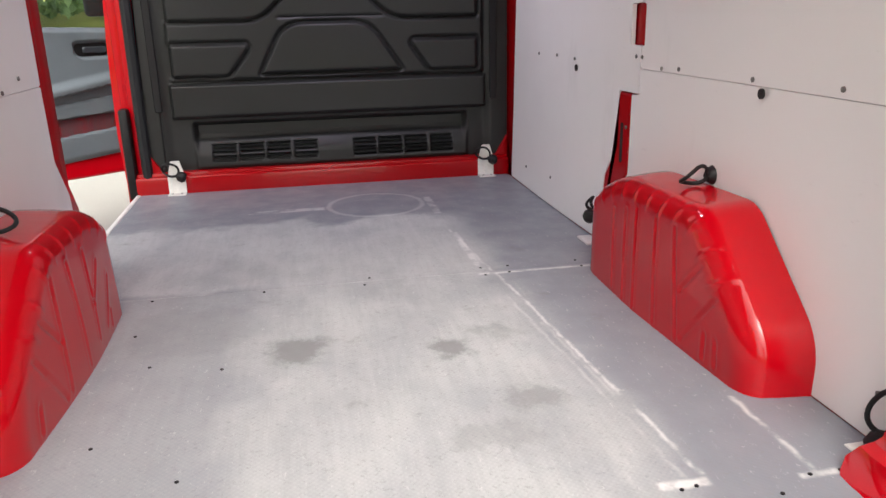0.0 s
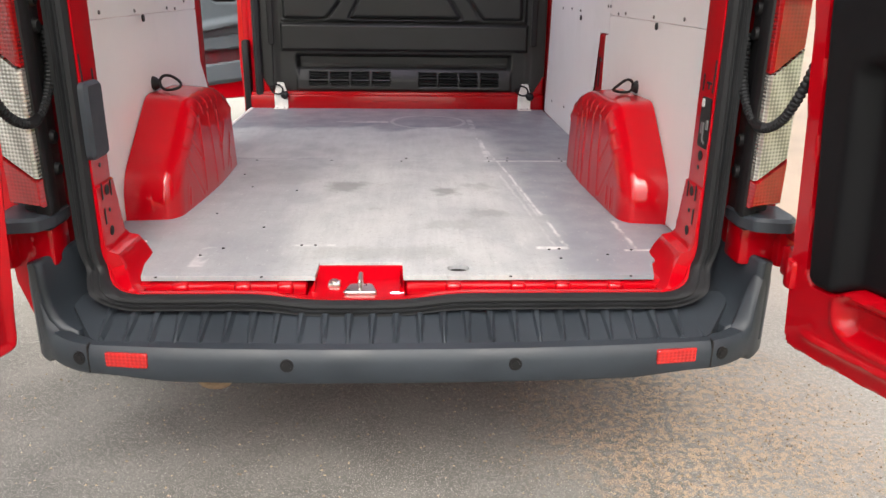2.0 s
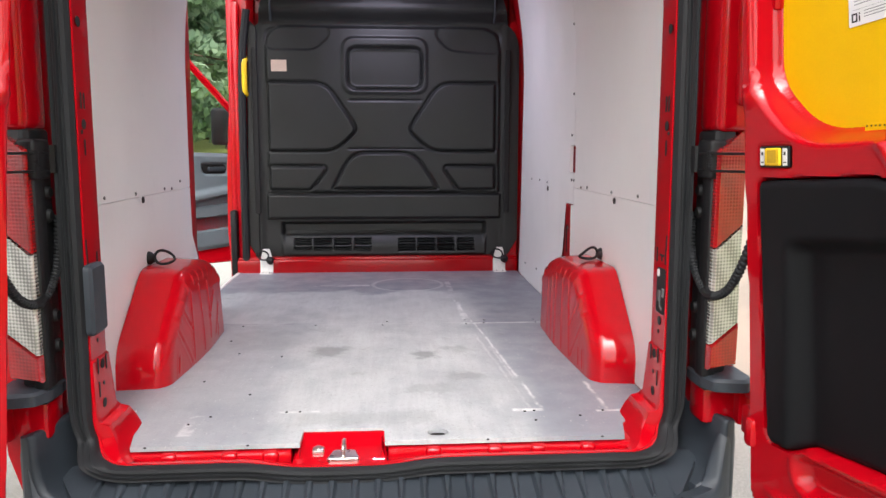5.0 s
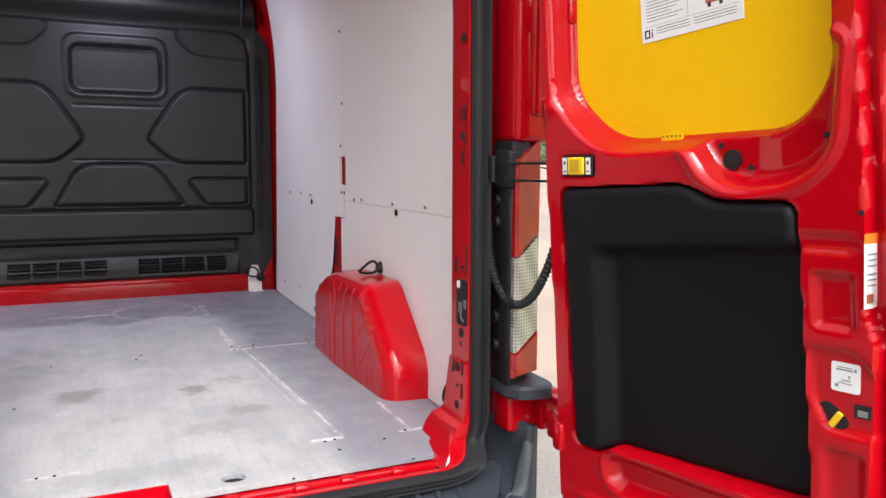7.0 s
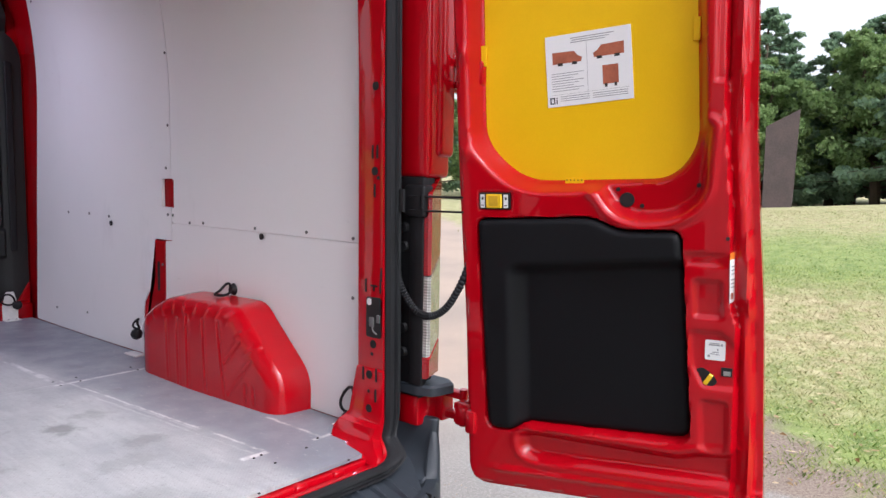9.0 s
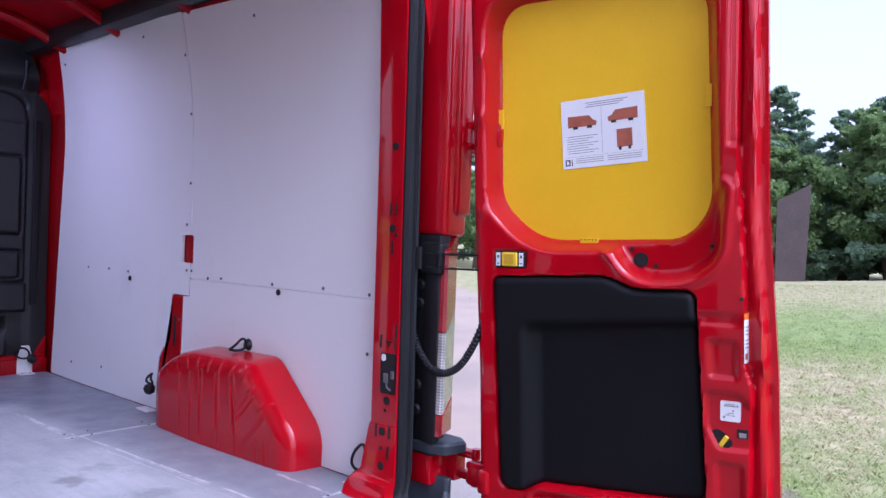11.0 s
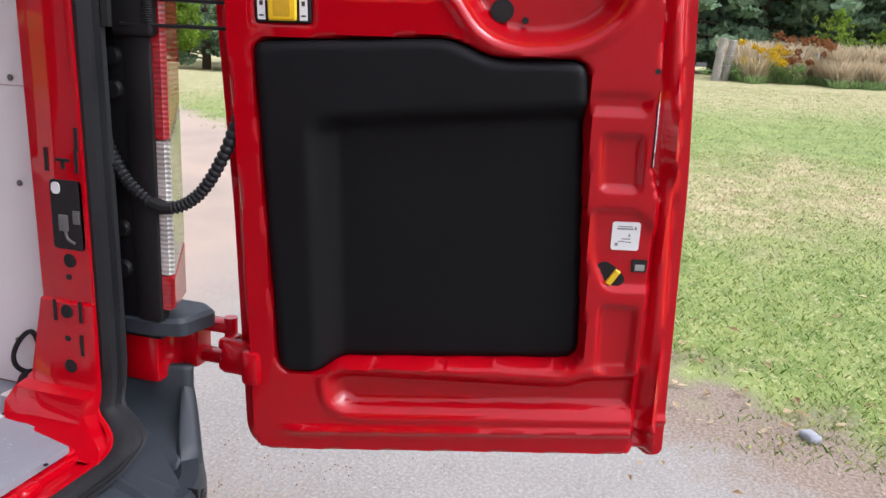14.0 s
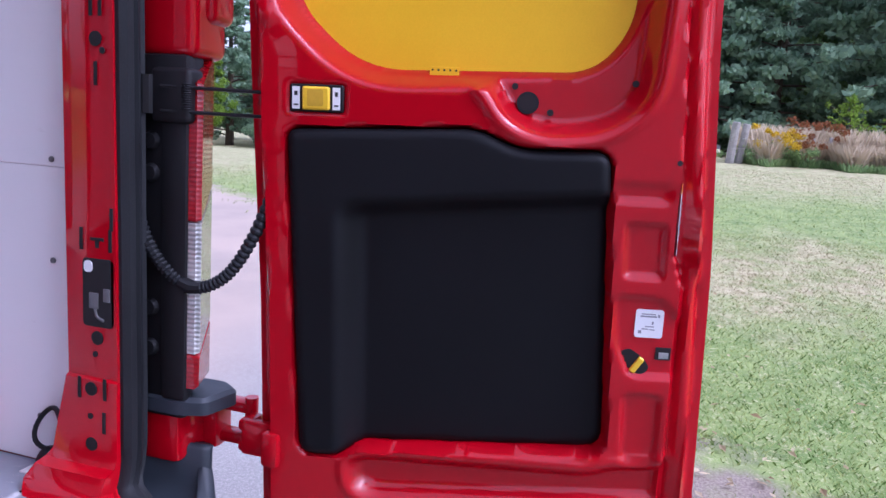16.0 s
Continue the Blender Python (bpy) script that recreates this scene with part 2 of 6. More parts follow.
def dry_bands(g, x, y):
    """Where the grass is scorched: a band across the middle of the green and the far rise."""
    w = g.math("SUBTRACT", g.noise(0.55, 5, 0.65, (0.6, 1.0, 1)), 0.5)
    u = g.math("ADD", g.math("ADD", x, g.math("MULTIPLY", y, 0.35)), g.math("MULTIPLY", w, 7.0))
    a = g.math("MULTIPLY", g.ramp(u, 4.3, 6.2), g.ramp(u, 7.6, 9.8, 1, 0))
    b = g.math("MULTIPLY", g.ramp(u, 12, 17), 0.95)
    rag = g.ramp(g.noise(3.0, 6, 0.75), 0.36, 0.60, 0.35, 1.0)
    return g.math("MULTIPLY", g.math("MAXIMUM", a, b), rag)


def ground_material():
    """One sheet: grey tarmac with grit, a sandy litter margin, then mown grass with dry patches."""
    g = Nodes("tarmac_and_grass", 0.9)
    x, y, _ = g.xyz()
    big = g.noise(0.45, 5, 0.6)
    mid = g.noise(3.2, 5, 0.6)
    fine = g.noise(75, 3, 0.7)
    grit = g.noise(260, 2, 0.6)
    road = g.mix(g.ramp(mid, 0.3, 0.7), (0.112, 0.109, 0.10), (0.175, 0.170, 0.157))
    road = g.mix(g.ramp(g.noise(18, 5, 0.75), 0.48, 0.66, 0, 0.3), road, (0.10, 0.097, 0.09))
    road = g.mix(g.ramp(fine, 0.50, 0.70, 0, 0.7), road, (0.30, 0.29, 0.27))
    road = g.mix(g.ramp(g.noise(150, 3, 0.75), 0.52, 0.66, 0, 0.55), road, (0.075, 0.073, 0.068))
    road = g.mix(g.ramp(grit, 0.58, 0.66), road, (0.58, 0.56, 0.52))
    # paler, sandier tarmac out beside the van
    pale = g.math("MULTIPLY", g.ramp(g.math("ADD", x, g.math("MULTIPLY", mid, 0.5)), 0.9, 1.9), 0.5)
    road = g.mix(pale, road, g.mix(g.ramp(fine, 0.4, 0.6), (0.34, 0.325, 0.30), (0.46, 0.44, 0.41)))
    # pale concrete left of the van, its sunlit brightness put into the colour
    beside = g.math("MULTIPLY", g.ramp(g.math("ADD", x, g.math("MULTIPLY", mid, 0.4)), -1.3, -0.5, 1, 0), g.ramp(g.math("ADD", y, mid), 0.9, 3.2))
    road = g.mix(g.math("MULTIPLY", beside, 0.75), road, g.mix(g.ramp(fine, 0.35, 0.65), (0.40, 0.39, 0.35), (0.56, 0.55, 0.50)))
    # brown grit spilled behind the van
    gx, gy = g.math("SUBTRACT", x, 1.0), g.math("SUBTRACT", y, 0.25)
    spill = g.math("SQRT", g.math("ADD", g.math("MULTIPLY", gx, gx), g.math("MULTIPLY", g.math("MULTIPLY", gy, gy), 0.5)))
    sp = g.math("MULTIPLY", g.ramp(g.math("ADD", spill, g.math("MULTIPLY", mid, 0.6)), 0.45, 1.05, 1, 0), g.math("MULTIPLY", g.ramp(grit, 0.44, 0.52), g.ramp(g.noise(34, 4, 0.75), 0.44, 0.58)))
    road = g.mix(sp, road, (0.52, 0.36, 0.23))
    # distance across the road's edge
    e = g.math("SUBTRACT", g.math("MULTIPLY", g.math("SUBTRACT", x, 2.75), 0.80), g.math("MULTIPLY", g.math("ADD", y, 1.15), 0.60))
    e = g.math("ADD", e, g.math("MULTIPLY", g.math("SUBTRACT", mid, 0.5), 1.1))
    dirt = g.mix(g.ramp(fine, 0.3, 0.7), (0.16, 0.115, 0.085), (0.33, 0.27, 0.215))
    far = g.ramp(y, 0.5, 2.2)
    sandy = g.mix(g.ramp(big, 0.35, 0.65), (0.42, 0.33, 0.26), (0.33, 0.27, 0.22))
    dry = dry_bands(g, x, y)
    green = g.mix(g.ramp(mid, 0.32, 0.66), (0.115, 0.19, 0.03), (0.235, 0.305, 0.08))
    straw = g.mix(g.ramp(g.noise(7, 5, 0.7), 0.3, 0.7), (0.30, 0.24, 0.12), (0.58, 0.50, 0.30))
    grass = g.mix(dry, green, straw)
    grass = g.mix(g.ramp(g.noise(11, 5, 0.75), 0.50, 0.64, 0, 0.35), grass, (0.085, 0.14, 0.025))
    grass = g.mix(g.ramp(g.noise(24, 5, 0.75), 0.52, 0.64, 0, 0.75), grass, (0.48, 0.45, 0.24))
    grass = g.mix(g.ramp(g.noise(60, 4, 0.8), 0.50, 0.66, 0, 0.42), grass, (0.06, 0.10, 0.02))
    grass = g.mix(g.ramp(g.noise(110, 3, 0.75), 0.56, 0.66, 0, 0.7), grass, (0.50, 0.52, 0.26))
    c = g.mix(g.ramp(e, -0.55, -0.15), road, dirt)
    c = g.mix(g.math("MULTIPLY", far, g.ramp(x, 1.2, 2.6)), c, sandy)
    ge = g.math("SUBTRACT", e, g.math("MULTIPLY", g.ramp(y, 0.0, 4.0), 1.2))
    c = g.mix(g.ramp(ge, 0.05, 0.5), c, grass)
    hill = g.math("MULTIPLY", g.ramp(y, 9.0, 14.0), g.ramp(x, 1.0, -3.0))
    c = g.mix(hill, c, (0.36, 0.40, 0.09))
    g.colour(c)
    g.bump(g.math("ADD", g.math("MULTIPLY", fine, 0.6), g.math("MULTIPLY", grit, 0.4)), 0.6, 0.004)
    return g.m


def leaf_material(name, a, b, scale=0.5):
    g = Nodes(name, 0.75, spec=0.25)
    c = g.mix(g.math("ADD", g.math("MULTIPLY", g.island(), 0.6), g.math("MULTIPLY", g.ramp(g.noise(scale), 0.3, 0.7), 0.4)), a, b)
    g.colour(c)
    # light passes through a leaf
    thin, both = g.t.nodes.new("ShaderNodeBsdfTranslucent"), g.t.nodes.new("ShaderNodeMixShader")
    g.link(c, thin.inputs["Color"])
    both.inputs[0].default_value = 0.48
    g.t.links.new(g.b.outputs[0], both.inputs[1])
    g.t.links.new(thin.outputs[0], both.inputs[2])
    g.t.links.new(both.outputs[0], g.t.nodes["Material Output"].inputs["Surface"])
    return g.m


def grass_material():
    """Mown blades, each of its own green, paler where the ground is dry."""
    g = Nodes("grass_blades", 0.75, spec=0.2)
    x, y, _ = g.xyz()
    i = g.island()
    fresh = g.mix(g.ramp(i, 0.0, 1.0), (0.08, 0.15, 0.02), (0.46, 0.52, 0.18))
    g.colour(g.mix(g.math("MULTIPLY", dry_bands(g, x, y), 0.9), fresh, g.mix(i, (0.22, 0.17, 0.08), (0.66, 0.58, 0.36))))
    return g.m


LINING = lining_material()
FLOOR = floor_material()
GROUND = ground_material()
GLASS = glass("clear_glass")
LENS_RED = lens("red_lamp_lens", (0.36, 0.002, 0.005))
LENS_CLEAR = lens("clear_lamp_lens", (0.72, 0.70, 0.64), 0.18, 0.6)
REFLECTOR = lens("red_reflector", (0.55, 0.008, 0.008), 0.25)
PINE = leaf_material("pine_needles", (0.14, 0.24, 0.15), (0.34, 0.46, 0.29))
LEAF = leaf_material("broad_leaves", (0.15, 0.25, 0.09), (0.36, 0.48, 0.20))
BRIGHT = leaf_material("bright_leaves", (0.12, 0.22, 0.02), (0.26, 0.38, 0.05))
BLADE = grass_material()
STRAW = leaf_material("tall_dry_grass", (0.46, 0.37, 0.23), (0.78, 0.68, 0.50))
FLOWER = leaf_material("yellow_flowers", (0.55, 0.36, 0.01), (0.75, 0.55, 0.03))
RUST = leaf_material("rusty_dock", (0.22, 0.08, 0.03), (0.36, 0.16, 0.07))
LITTER = leaf_material("fallen_leaves", (0.22, 0.12, 0.05), (0.72, 0.60, 0.40), 8)


# ---- geometry helpers ----
def mesh_of(name, verts, faces, mats, smooth=35.0, index=None):
    me = bpy.data.meshes.new(name)
    me.from_pydata([tuple(map(float, v)) for v in verts], [], faces)
    bm = bmesh.new()
    bm.from_mesh(me)
    bmesh.ops.recalc_face_normals(bm, faces=bm.faces)
    bm.to_mesh(me)
    bm.free()
    for m in mats if isinstance(mats, (list, tuple)) else [mats]:
        me.materials.append(m)
    if index is not None:
        me.polygons.foreach_set("material_index", index)
    if smooth:
        me.polygons.foreach_set("use_smooth", [True] * len(me.polygons))
        me.set_sharp_from_angle(angle=radians(smooth))
    return me


AT = [0.0, 0.0, 0.0]          # where the group of parts in hand stands


def part(name, geo, mats, parent=None, label="", smooth=35.0, index=None):
    """One mesh object out of (verts, faces) or a bmesh, under a thing or part."""
    if isinstance(geo, bmesh.types.BMesh):
        geo.verts.ensure_lookup_table()
        geo.verts.index_update()
        vf = ([tuple(v.co) for v in geo.verts], [[v.index for v in f.verts] for f in geo.faces])
        geo.free()
        geo = vf
    verts, faces = geo
    verts = [(v[0] + AT[0], v[1] + AT[1], v[2] + AT[2]) for v in verts]
    ob = new(name, mesh_of(name, verts, faces, mats, smooth, index))
    ob.parent = parent
    if label:
        ob["label"] = label
    return ob


def join(*geos):
    verts, faces = [], []
    for v, f in geos:
        k = len(verts)
        verts += [tuple(p) for p in v]
        faces += [[i + k for i in q] for q in f]
    return verts, faces


def moved(geo, m):
    return [tuple(m @ Vector(v)) for v in geo[0]], geo[1]


def of_bm(bm):
    bm.verts.index_update()
    out = ([tuple(v.co) for v in bm.verts], [[v.index for v in f.verts] for f in bm.faces])
    bm.free()
    return out


def block(x0, x1, y0, y1, z0, z1, r=0.006, seg=2):
    bm = bmesh.new()
    bmesh.ops.create_cube(bm, size=1, matrix=Matrix.Translation(((x0 + x1) / 2, (y0 + y1) / 2, (z0 + z1) / 2)) @ Matrix.Diagonal((x1 - x0, y1 - y0, z1 - z0, 1)))
    if r:
        bmesh.ops.bevel(bm, geom=bm.edges[:], offset=r, segments=seg, affect="EDGES", profile=0.5)
    return of_bm(bm)


def rounded(pts, r, n=6):
    """A polygon with its corners rounded; r is one radius or one for each corner."""
    out = []
    m = len(pts)
    for i in range(m):
        ri = r[i] if isinstance(r, (list, tuple)) else r
        a, b, c = Vector(pts[i - 1]), Vector(pts[i]), Vector(pts[(i + 1) % m])
        u, v = (a - b), (c - b)
        d = min(ri, u.length * 0.49, v.length * 0.49)
        p, q = b + u.normalized() * d, b + v.normalized() * d
        for k in range(n + 1):
            t = k / n
            out.append(tuple(p * (1 - t) ** 2 + b * 2 * t * (1 - t) + q * t * t))
    return out


def prism(pts, put, w0, w1, bevel=0.0):
    """A plate with the outline pts in (u, v), from w0 to w1; put maps (u, v, w) to space. bevel chamfers the w1 side."""
    n = len(pts)
    rings = [(0.0, w0), (0.0, w1 - math.copysign(bevel, w1 - w0) if bevel else w1)]
    if bevel:
        rings.append((bevel, w1))
    P = np.array(pts, float)
    area = 0.5 * np.sum(P[:, 0] * np.roll(P[:, 1], -1) - np.roll(P[:, 0], -1) * P[:, 1])
    tang = np.roll(P, -1, 0) - np.roll(P, 1, 0)
    tang /= np.maximum(np.linalg.norm(tang, axis=1, keepdims=True), 1e-9)
    inward = np.stack([-tang[:, 1], tang[:, 0]], 1) * (1 if area > 0 else -1)
    verts, faces = [], []
    for off, w in rings:
        for p, q in zip(P, inward):
            verts.append(put(p[0] + q[0] * off, p[1] + q[1] * off, w))
    for k in range(len(rings) - 1):
        for i in range(n):
            j = (i + 1) % n
            faces.append([k * n + i, k * n + j, (k + 1) * n + j, (k + 1) * n + i])
    faces.append(list(range(n))[::-1])
    faces.append([(len(rings) - 1) * n + i for i in range(n)])
    return verts, faces


def tube(path, r, n=8, closed=False):
    """A round bar along a path; r is one radius or one for each point."""
    P = [Vector(p) for p in path]
    m = len(P)
    verts, faces = [], []
    side = None
    for i, p in enumerate(P):
        t = (P[(i + 1) % m] - P[i - 1]) if closed else (P[min(i + 1, m - 1)] - P[max(i - 1, 0)])
        t.normalize()
        side = (side - t * side.dot(t)) if side else t.orthogonal()
        side.normalize()
        up = t.cross(side)
        rr = r[i] if isinstance(r, (list, tuple)) else r
        for k in range(n):
            a = 2 * math.pi * k / n
            verts.append(p + side * (rr * math.cos(a)) + up * (rr * math.sin(a)))
    for i in range(m if closed else m - 1):
        for k in range(n):
            a, b = i * n, ((i + 1) % m) * n
            faces.append([a + k, a + (k + 1) % n, b + (k + 1) % n, b + k])
    if not closed:
        faces += [list(range(n))[::-1], [(m - 1) * n + k for k in range(n)]]
    return [tuple(v) for v in verts], faces


def curve(pts, n=24):
    """A smooth path through a few points."""
    P = [Vector(p) for p in pts]
    P = [P[0] * 2 - P[1]] + P + [P[-1] * 2 - P[-2]]
    out = []
    for i in range(1, len(P) - 2):
        for k in range(n):
            t = k / n
            out.append(0.5 * ((2 * P[i]) + (P[i + 1] - P[i - 1]) * t + (2 * P[i - 1] - 5 * P[i] + 4 * P[i + 1] - P[i + 2]) * t * t + (3 * P[i] - P[i - 1] - 3 * P[i + 1] + P[i + 2]) * t ** 3))
    return [tuple(p) for p in out] + [tuple(P[-2])]


def sd(pts, U, V):
    """Signed distance to a polygon, negative inside, for arrays U and V."""
    P = np.array(pts, float)
    best = np.full(U.shape, 1e9)
    inside = np.zeros(U.shape, bool)
    for a, b in zip(P, np.roll(P, -1, 0)):
        e = b - a
        wx, wy = U - a[0], V - a[1]
        t = np.clip((wx * e[0] + wy * e[1]) / max(e @ e, 1e-12), 0, 1)
        best = np.minimum(best, np.hypot(wx - e[0] * t, wy - e[1] * t))
        if abs(e[1]) > 1e-12:
            hit = ((a[1] > V) != (b[1] > V)) & (U < e[0] * (V - a[1]) / e[1] + a[0])
            inside ^= hit
    return np.where(inside, -best, best)


def st(d, a, b):
    t = np.clip((d - a) / (b - a), 0, 1)
    return t * t * (3 - 2 * t)


def relief(us, vs, keep, height, back, put):
    """A pressed sheet: a closed solid over a grid, where keep(U, V) < 0; its face at height(U, V), its back at back."""
    U, V = np.meshgrid(us, vs, indexing="ij")
    mid = lambda a: 0.25 * (a[:-1, :-1] + a[1:, :-1] + a[:-1, 1:] + a[1:, 1:])
    face = keep(mid(U), mid(V)) < 0
    K = np.zeros(U.shape, int)
    for i in (0, 1):
        for j in (0, 1):
            K[i:U.shape[0] - 1 + i, j:U.shape[1] - 1 + j] += face
    rim = (K > 0) & (K < 4)
    e = 1e-4
    for _ in range(2):
        D = keep(U, V)
        gx, gy = (keep(U + e, V) - D) / e, (keep(U, V + e) - D) / e
        s = np.where(rim, -D, 0.0)
        U, V = U + s * gx, V + s * gy
    W = height(U, V)
    used = K > 0
    idx = np.full(U.shape, -1)
    idx[used] = np.arange(used.sum())
    n = int(used.sum())
    verts = [put(u, v, w) for u, v, w in zip(U[used], V[used], W[used])]
    verts += [put(u, v, back) for u, v in zip(U[used], V[used])]
    faces = []
    for i, j in zip(*np.nonzero(face)):
        a, b, c, d = int(idx[i, j]), int(idx[i + 1, j]), int(idx[i + 1, j + 1]), int(idx[i, j + 1])
        faces.append([a, b, c, d])
        faces.append([d + n, c + n, b + n, a + n])
        for (p, q, oi, oj) in ((a, b, i, j - 1), (b, c, i + 1, j), (c, d, i, j + 1), (d, a, i - 1, j)):
            if not (0 <= oi < face.shape[0] and 0 <= oj < face.shape[1] and face[oi, oj]):
                faces.append([q, p, p + n, q + n])
    return verts, faces


def shared(name, me, places, parent, turn=None):
    """Alike pieces on one mesh."""
    for p in places:
        ob = new(name, me)
        ob.parent = parent
        ob.matrix_basis = Matrix.Translation(Vector(p) + Vector(AT)) @ (turn or Matrix())


# ---- ground ----
def ground_height(x, y):
    def s(a, b, t):
        t = np.clip((t - a) / (b - a), 0, 1)
        return t * t * (3 - 2 * t)
    z = 0.045 * (np.clip(x - 3.0, 0, 23) - s(3.0, 6.0, x) * 0.5)
    z = z - 0.11 * np.clip(y + 1.0, 0, 12) * s(8, 40, x)
    return z + 0.055 * np.clip(y - 7, 0, 60) * s(3, -3, x)


def build_ground():
    def steps(lo, hi):
        a = np.arange(lo, hi + 0.01, 0.25)
        out = np.concatenate([-np.geomspace(-lo + 0.25, 900, 40)[::-1], a, np.geomspace(hi + 0.25, 900, 40)])
        return out
    X, Y = np.meshgrid(steps(-4, 14), steps(-6, 14), indexing="ij")
    Z = ground_height(X, Y)
    n, m = X.shape
    verts = list(zip(X.ravel(), Y.ravel(), Z.ravel()))
    faces = [[i * m + j, (i + 1) * m + j, (i + 1) * m + j + 1, i * m + j + 1] for i in range(n - 1) for j in range(m - 1)]
    ob = part("ground", (verts, faces), GROUND)
    tagged(ob, "grey tarmac road with sandy edge and dry mown grass", "ground", kind="structure")


build_ground()

# ---- the van ----
van = tagged(new("van"), "red high-roof panel van with open rear doors, load space empty", "van")
FL = 0.62


def XZ(y):
    return lambda u, v, w: (u, y - w, v)          # faces backwards


def side_put(x, s):
    return lambda u, v, w: (s * (x - w), u, v)    # faces inwards


# load floor: two sheets with a joint, a notch for the striker and a finger hole
rear_sheet = [(-0.662, 0.032), (-0.213, 0.032), (-0.213, 0.132), (0.015, 0.132), (0.017, 0.032), (0.686, 0.032), (0.712, 0.137), (0.770, 0.165), (0.835, 0.26), (0.862, 0.30),
              (0.862, 1.437), (-0.882, 1.437), (-0.882, 0.42), (-0.845, 0.36), (-0.69, 0.16)]
hole_c = (0.166, 0.090)


def floor_sheet(name, outline, hole, top, y0, y1):
    us = np.arange(-0.99, 0.87, 0.012)
    vs = np.arange(y0 - 0.006, y1 + 0.012, 0.012)

    def keep(U, V):
        d = sd(outline, U, V)
        if hole:
            d = np.maximum(d, 0.030 - np.hypot(U - hole[0], (V - hole[1]) * 1.15))
        return d
    flat = lambda U, V: np.full(U.shape, top) - 0.0015 * st(keep(U, V), -0.006, 0.0)
    return part(name, relief(us, vs, keep, flat, top - 0.014, lambda u, v, w: (u, v, w)), FLOOR, van, "worn grey ply load floor sheet, scraped pale", smooth=40)


floor_sheet("load_floor", rear_sheet, hole_c, FL, 0.0, 1.437)
front_sheet = [(-0.882, 1.441), (0.862, 1.441), (0.862, 2.96), (-0.915, 2.96), (-0.915, 1.80), (-0.882, 1.70)]
floor_sheet("load_floor", front_sheet, None, FL - 0.001, 1.441, 2.96)
# solid dark plug added under the sheet so the finger hole looks shaded
part("finger_hole_shade", tube([(hole_c[0], hole_c[1], FL - 0.05), (hole_c[0], hole_c[1], FL - 0.0155)], 0.036, 20), DARKHOLE, van, "dark plug standing in for shade in the finger hole")
part("step_edge_strip", block(-0.935, -0.915, 1.80, 2.96, FL - 0.03, FL + 0.002, 0.004), WHITE_STEEL, van, "pale metal edge strip along the side step")
part("underfloor", block(-0.90, 0.90, 0.06, 6.0, 0.42, 0.545, 0.01), RED_IN, van)
screw_me = mesh_of("floor_screw", *tube([(0, 0, 0), (0, 0, 0.0018), (0, 0, 0.0026)], [0.0042, 0.0042, 0.0025], 8), MATTE)
shared("floor_screw", screw_me, [(x, y, FL) for x, y in ((0.38, 1.40), (0.46, 1.41), (0.38, 1.47), (0.47, 1.47), (0.0, 1.40), (0.02, 1.46), (-0.3, 1.41), (-0.62, 1.41), (0.70, 1.41), (0.70, 1.47), (-0.28, 0.276), (-0.24, 0.276),
                                                          (0.47, 0.241), (0.44, 0.236), (0.68, 0.23), (0.74, 0.23), (0.60, 0.19), (0.46, 0.16), (-0.50, 0.25), (-0.55, 0.19), (-0.6, 0.6), (-0.55, 0.95), (-0.42, 0.45), (-0.62, 1.15),
                                                          (-0.38, 0.9), (-0.62, 0.02), (0.3, 0.02), (0.62, 0.02), (-0.35, 0.02))], van)


# wheel arches
WALL = {1: 0.863, -1: 0.868}


ARCH_OUT = {1: [(0.482, 0.60), (0.480, 0.742), (0.742, 0.978), (1.22, 0.968), (1.40, 0.885), (1.645, 0.68), (1.655, 0.60)],
            -1: [(0.520, 0.60), (0.532, 0.745), (0.835, 0.975), (1.24, 0.968), (1.42, 0.88), (1.645, 0.68), (1.655, 0.60)]}
# creases pressed into the inner face: pairs of (y, z)
ARCH_RIBS = {1: [((1.20, 0.86), (1.17, 0.64)), ((1.12, 0.88), (1.09, 0.63)), ((1.054, 0.90), (1.02, 0.63)), ((0.94, 0.90), (0.90, 0.635)), ((0.84, 0.905), (0.785, 0.638)), ((0.69, 0.865), (0.787, 0.763)),
                 ((0.63, 0.80), (0.761, 0.648)), ((0.665, 0.70), (0.665, 0.64)), ((0.62, 0.70), (0.615, 0.64))],
             -1: [((0.847, 0.892), (0.821, 0.645)), ((0.964, 0.89), (0.959, 0.64)), ((1.091, 0.88), (1.075, 0.75)), ((1.176, 0.83), (1.078, 0.748)), ((1.078, 0.75), (1.066, 0.66)), ((1.247, 0.765), (1.153, 0.656)),
                  ((0.737, 0.847), (0.829, 0.752)), ((0.676, 0.785), (0.79, 0.64)), ((0.66, 0.69), (0.65, 0.64)), ((1.21, 0.68), (1.20, 0.64))]}


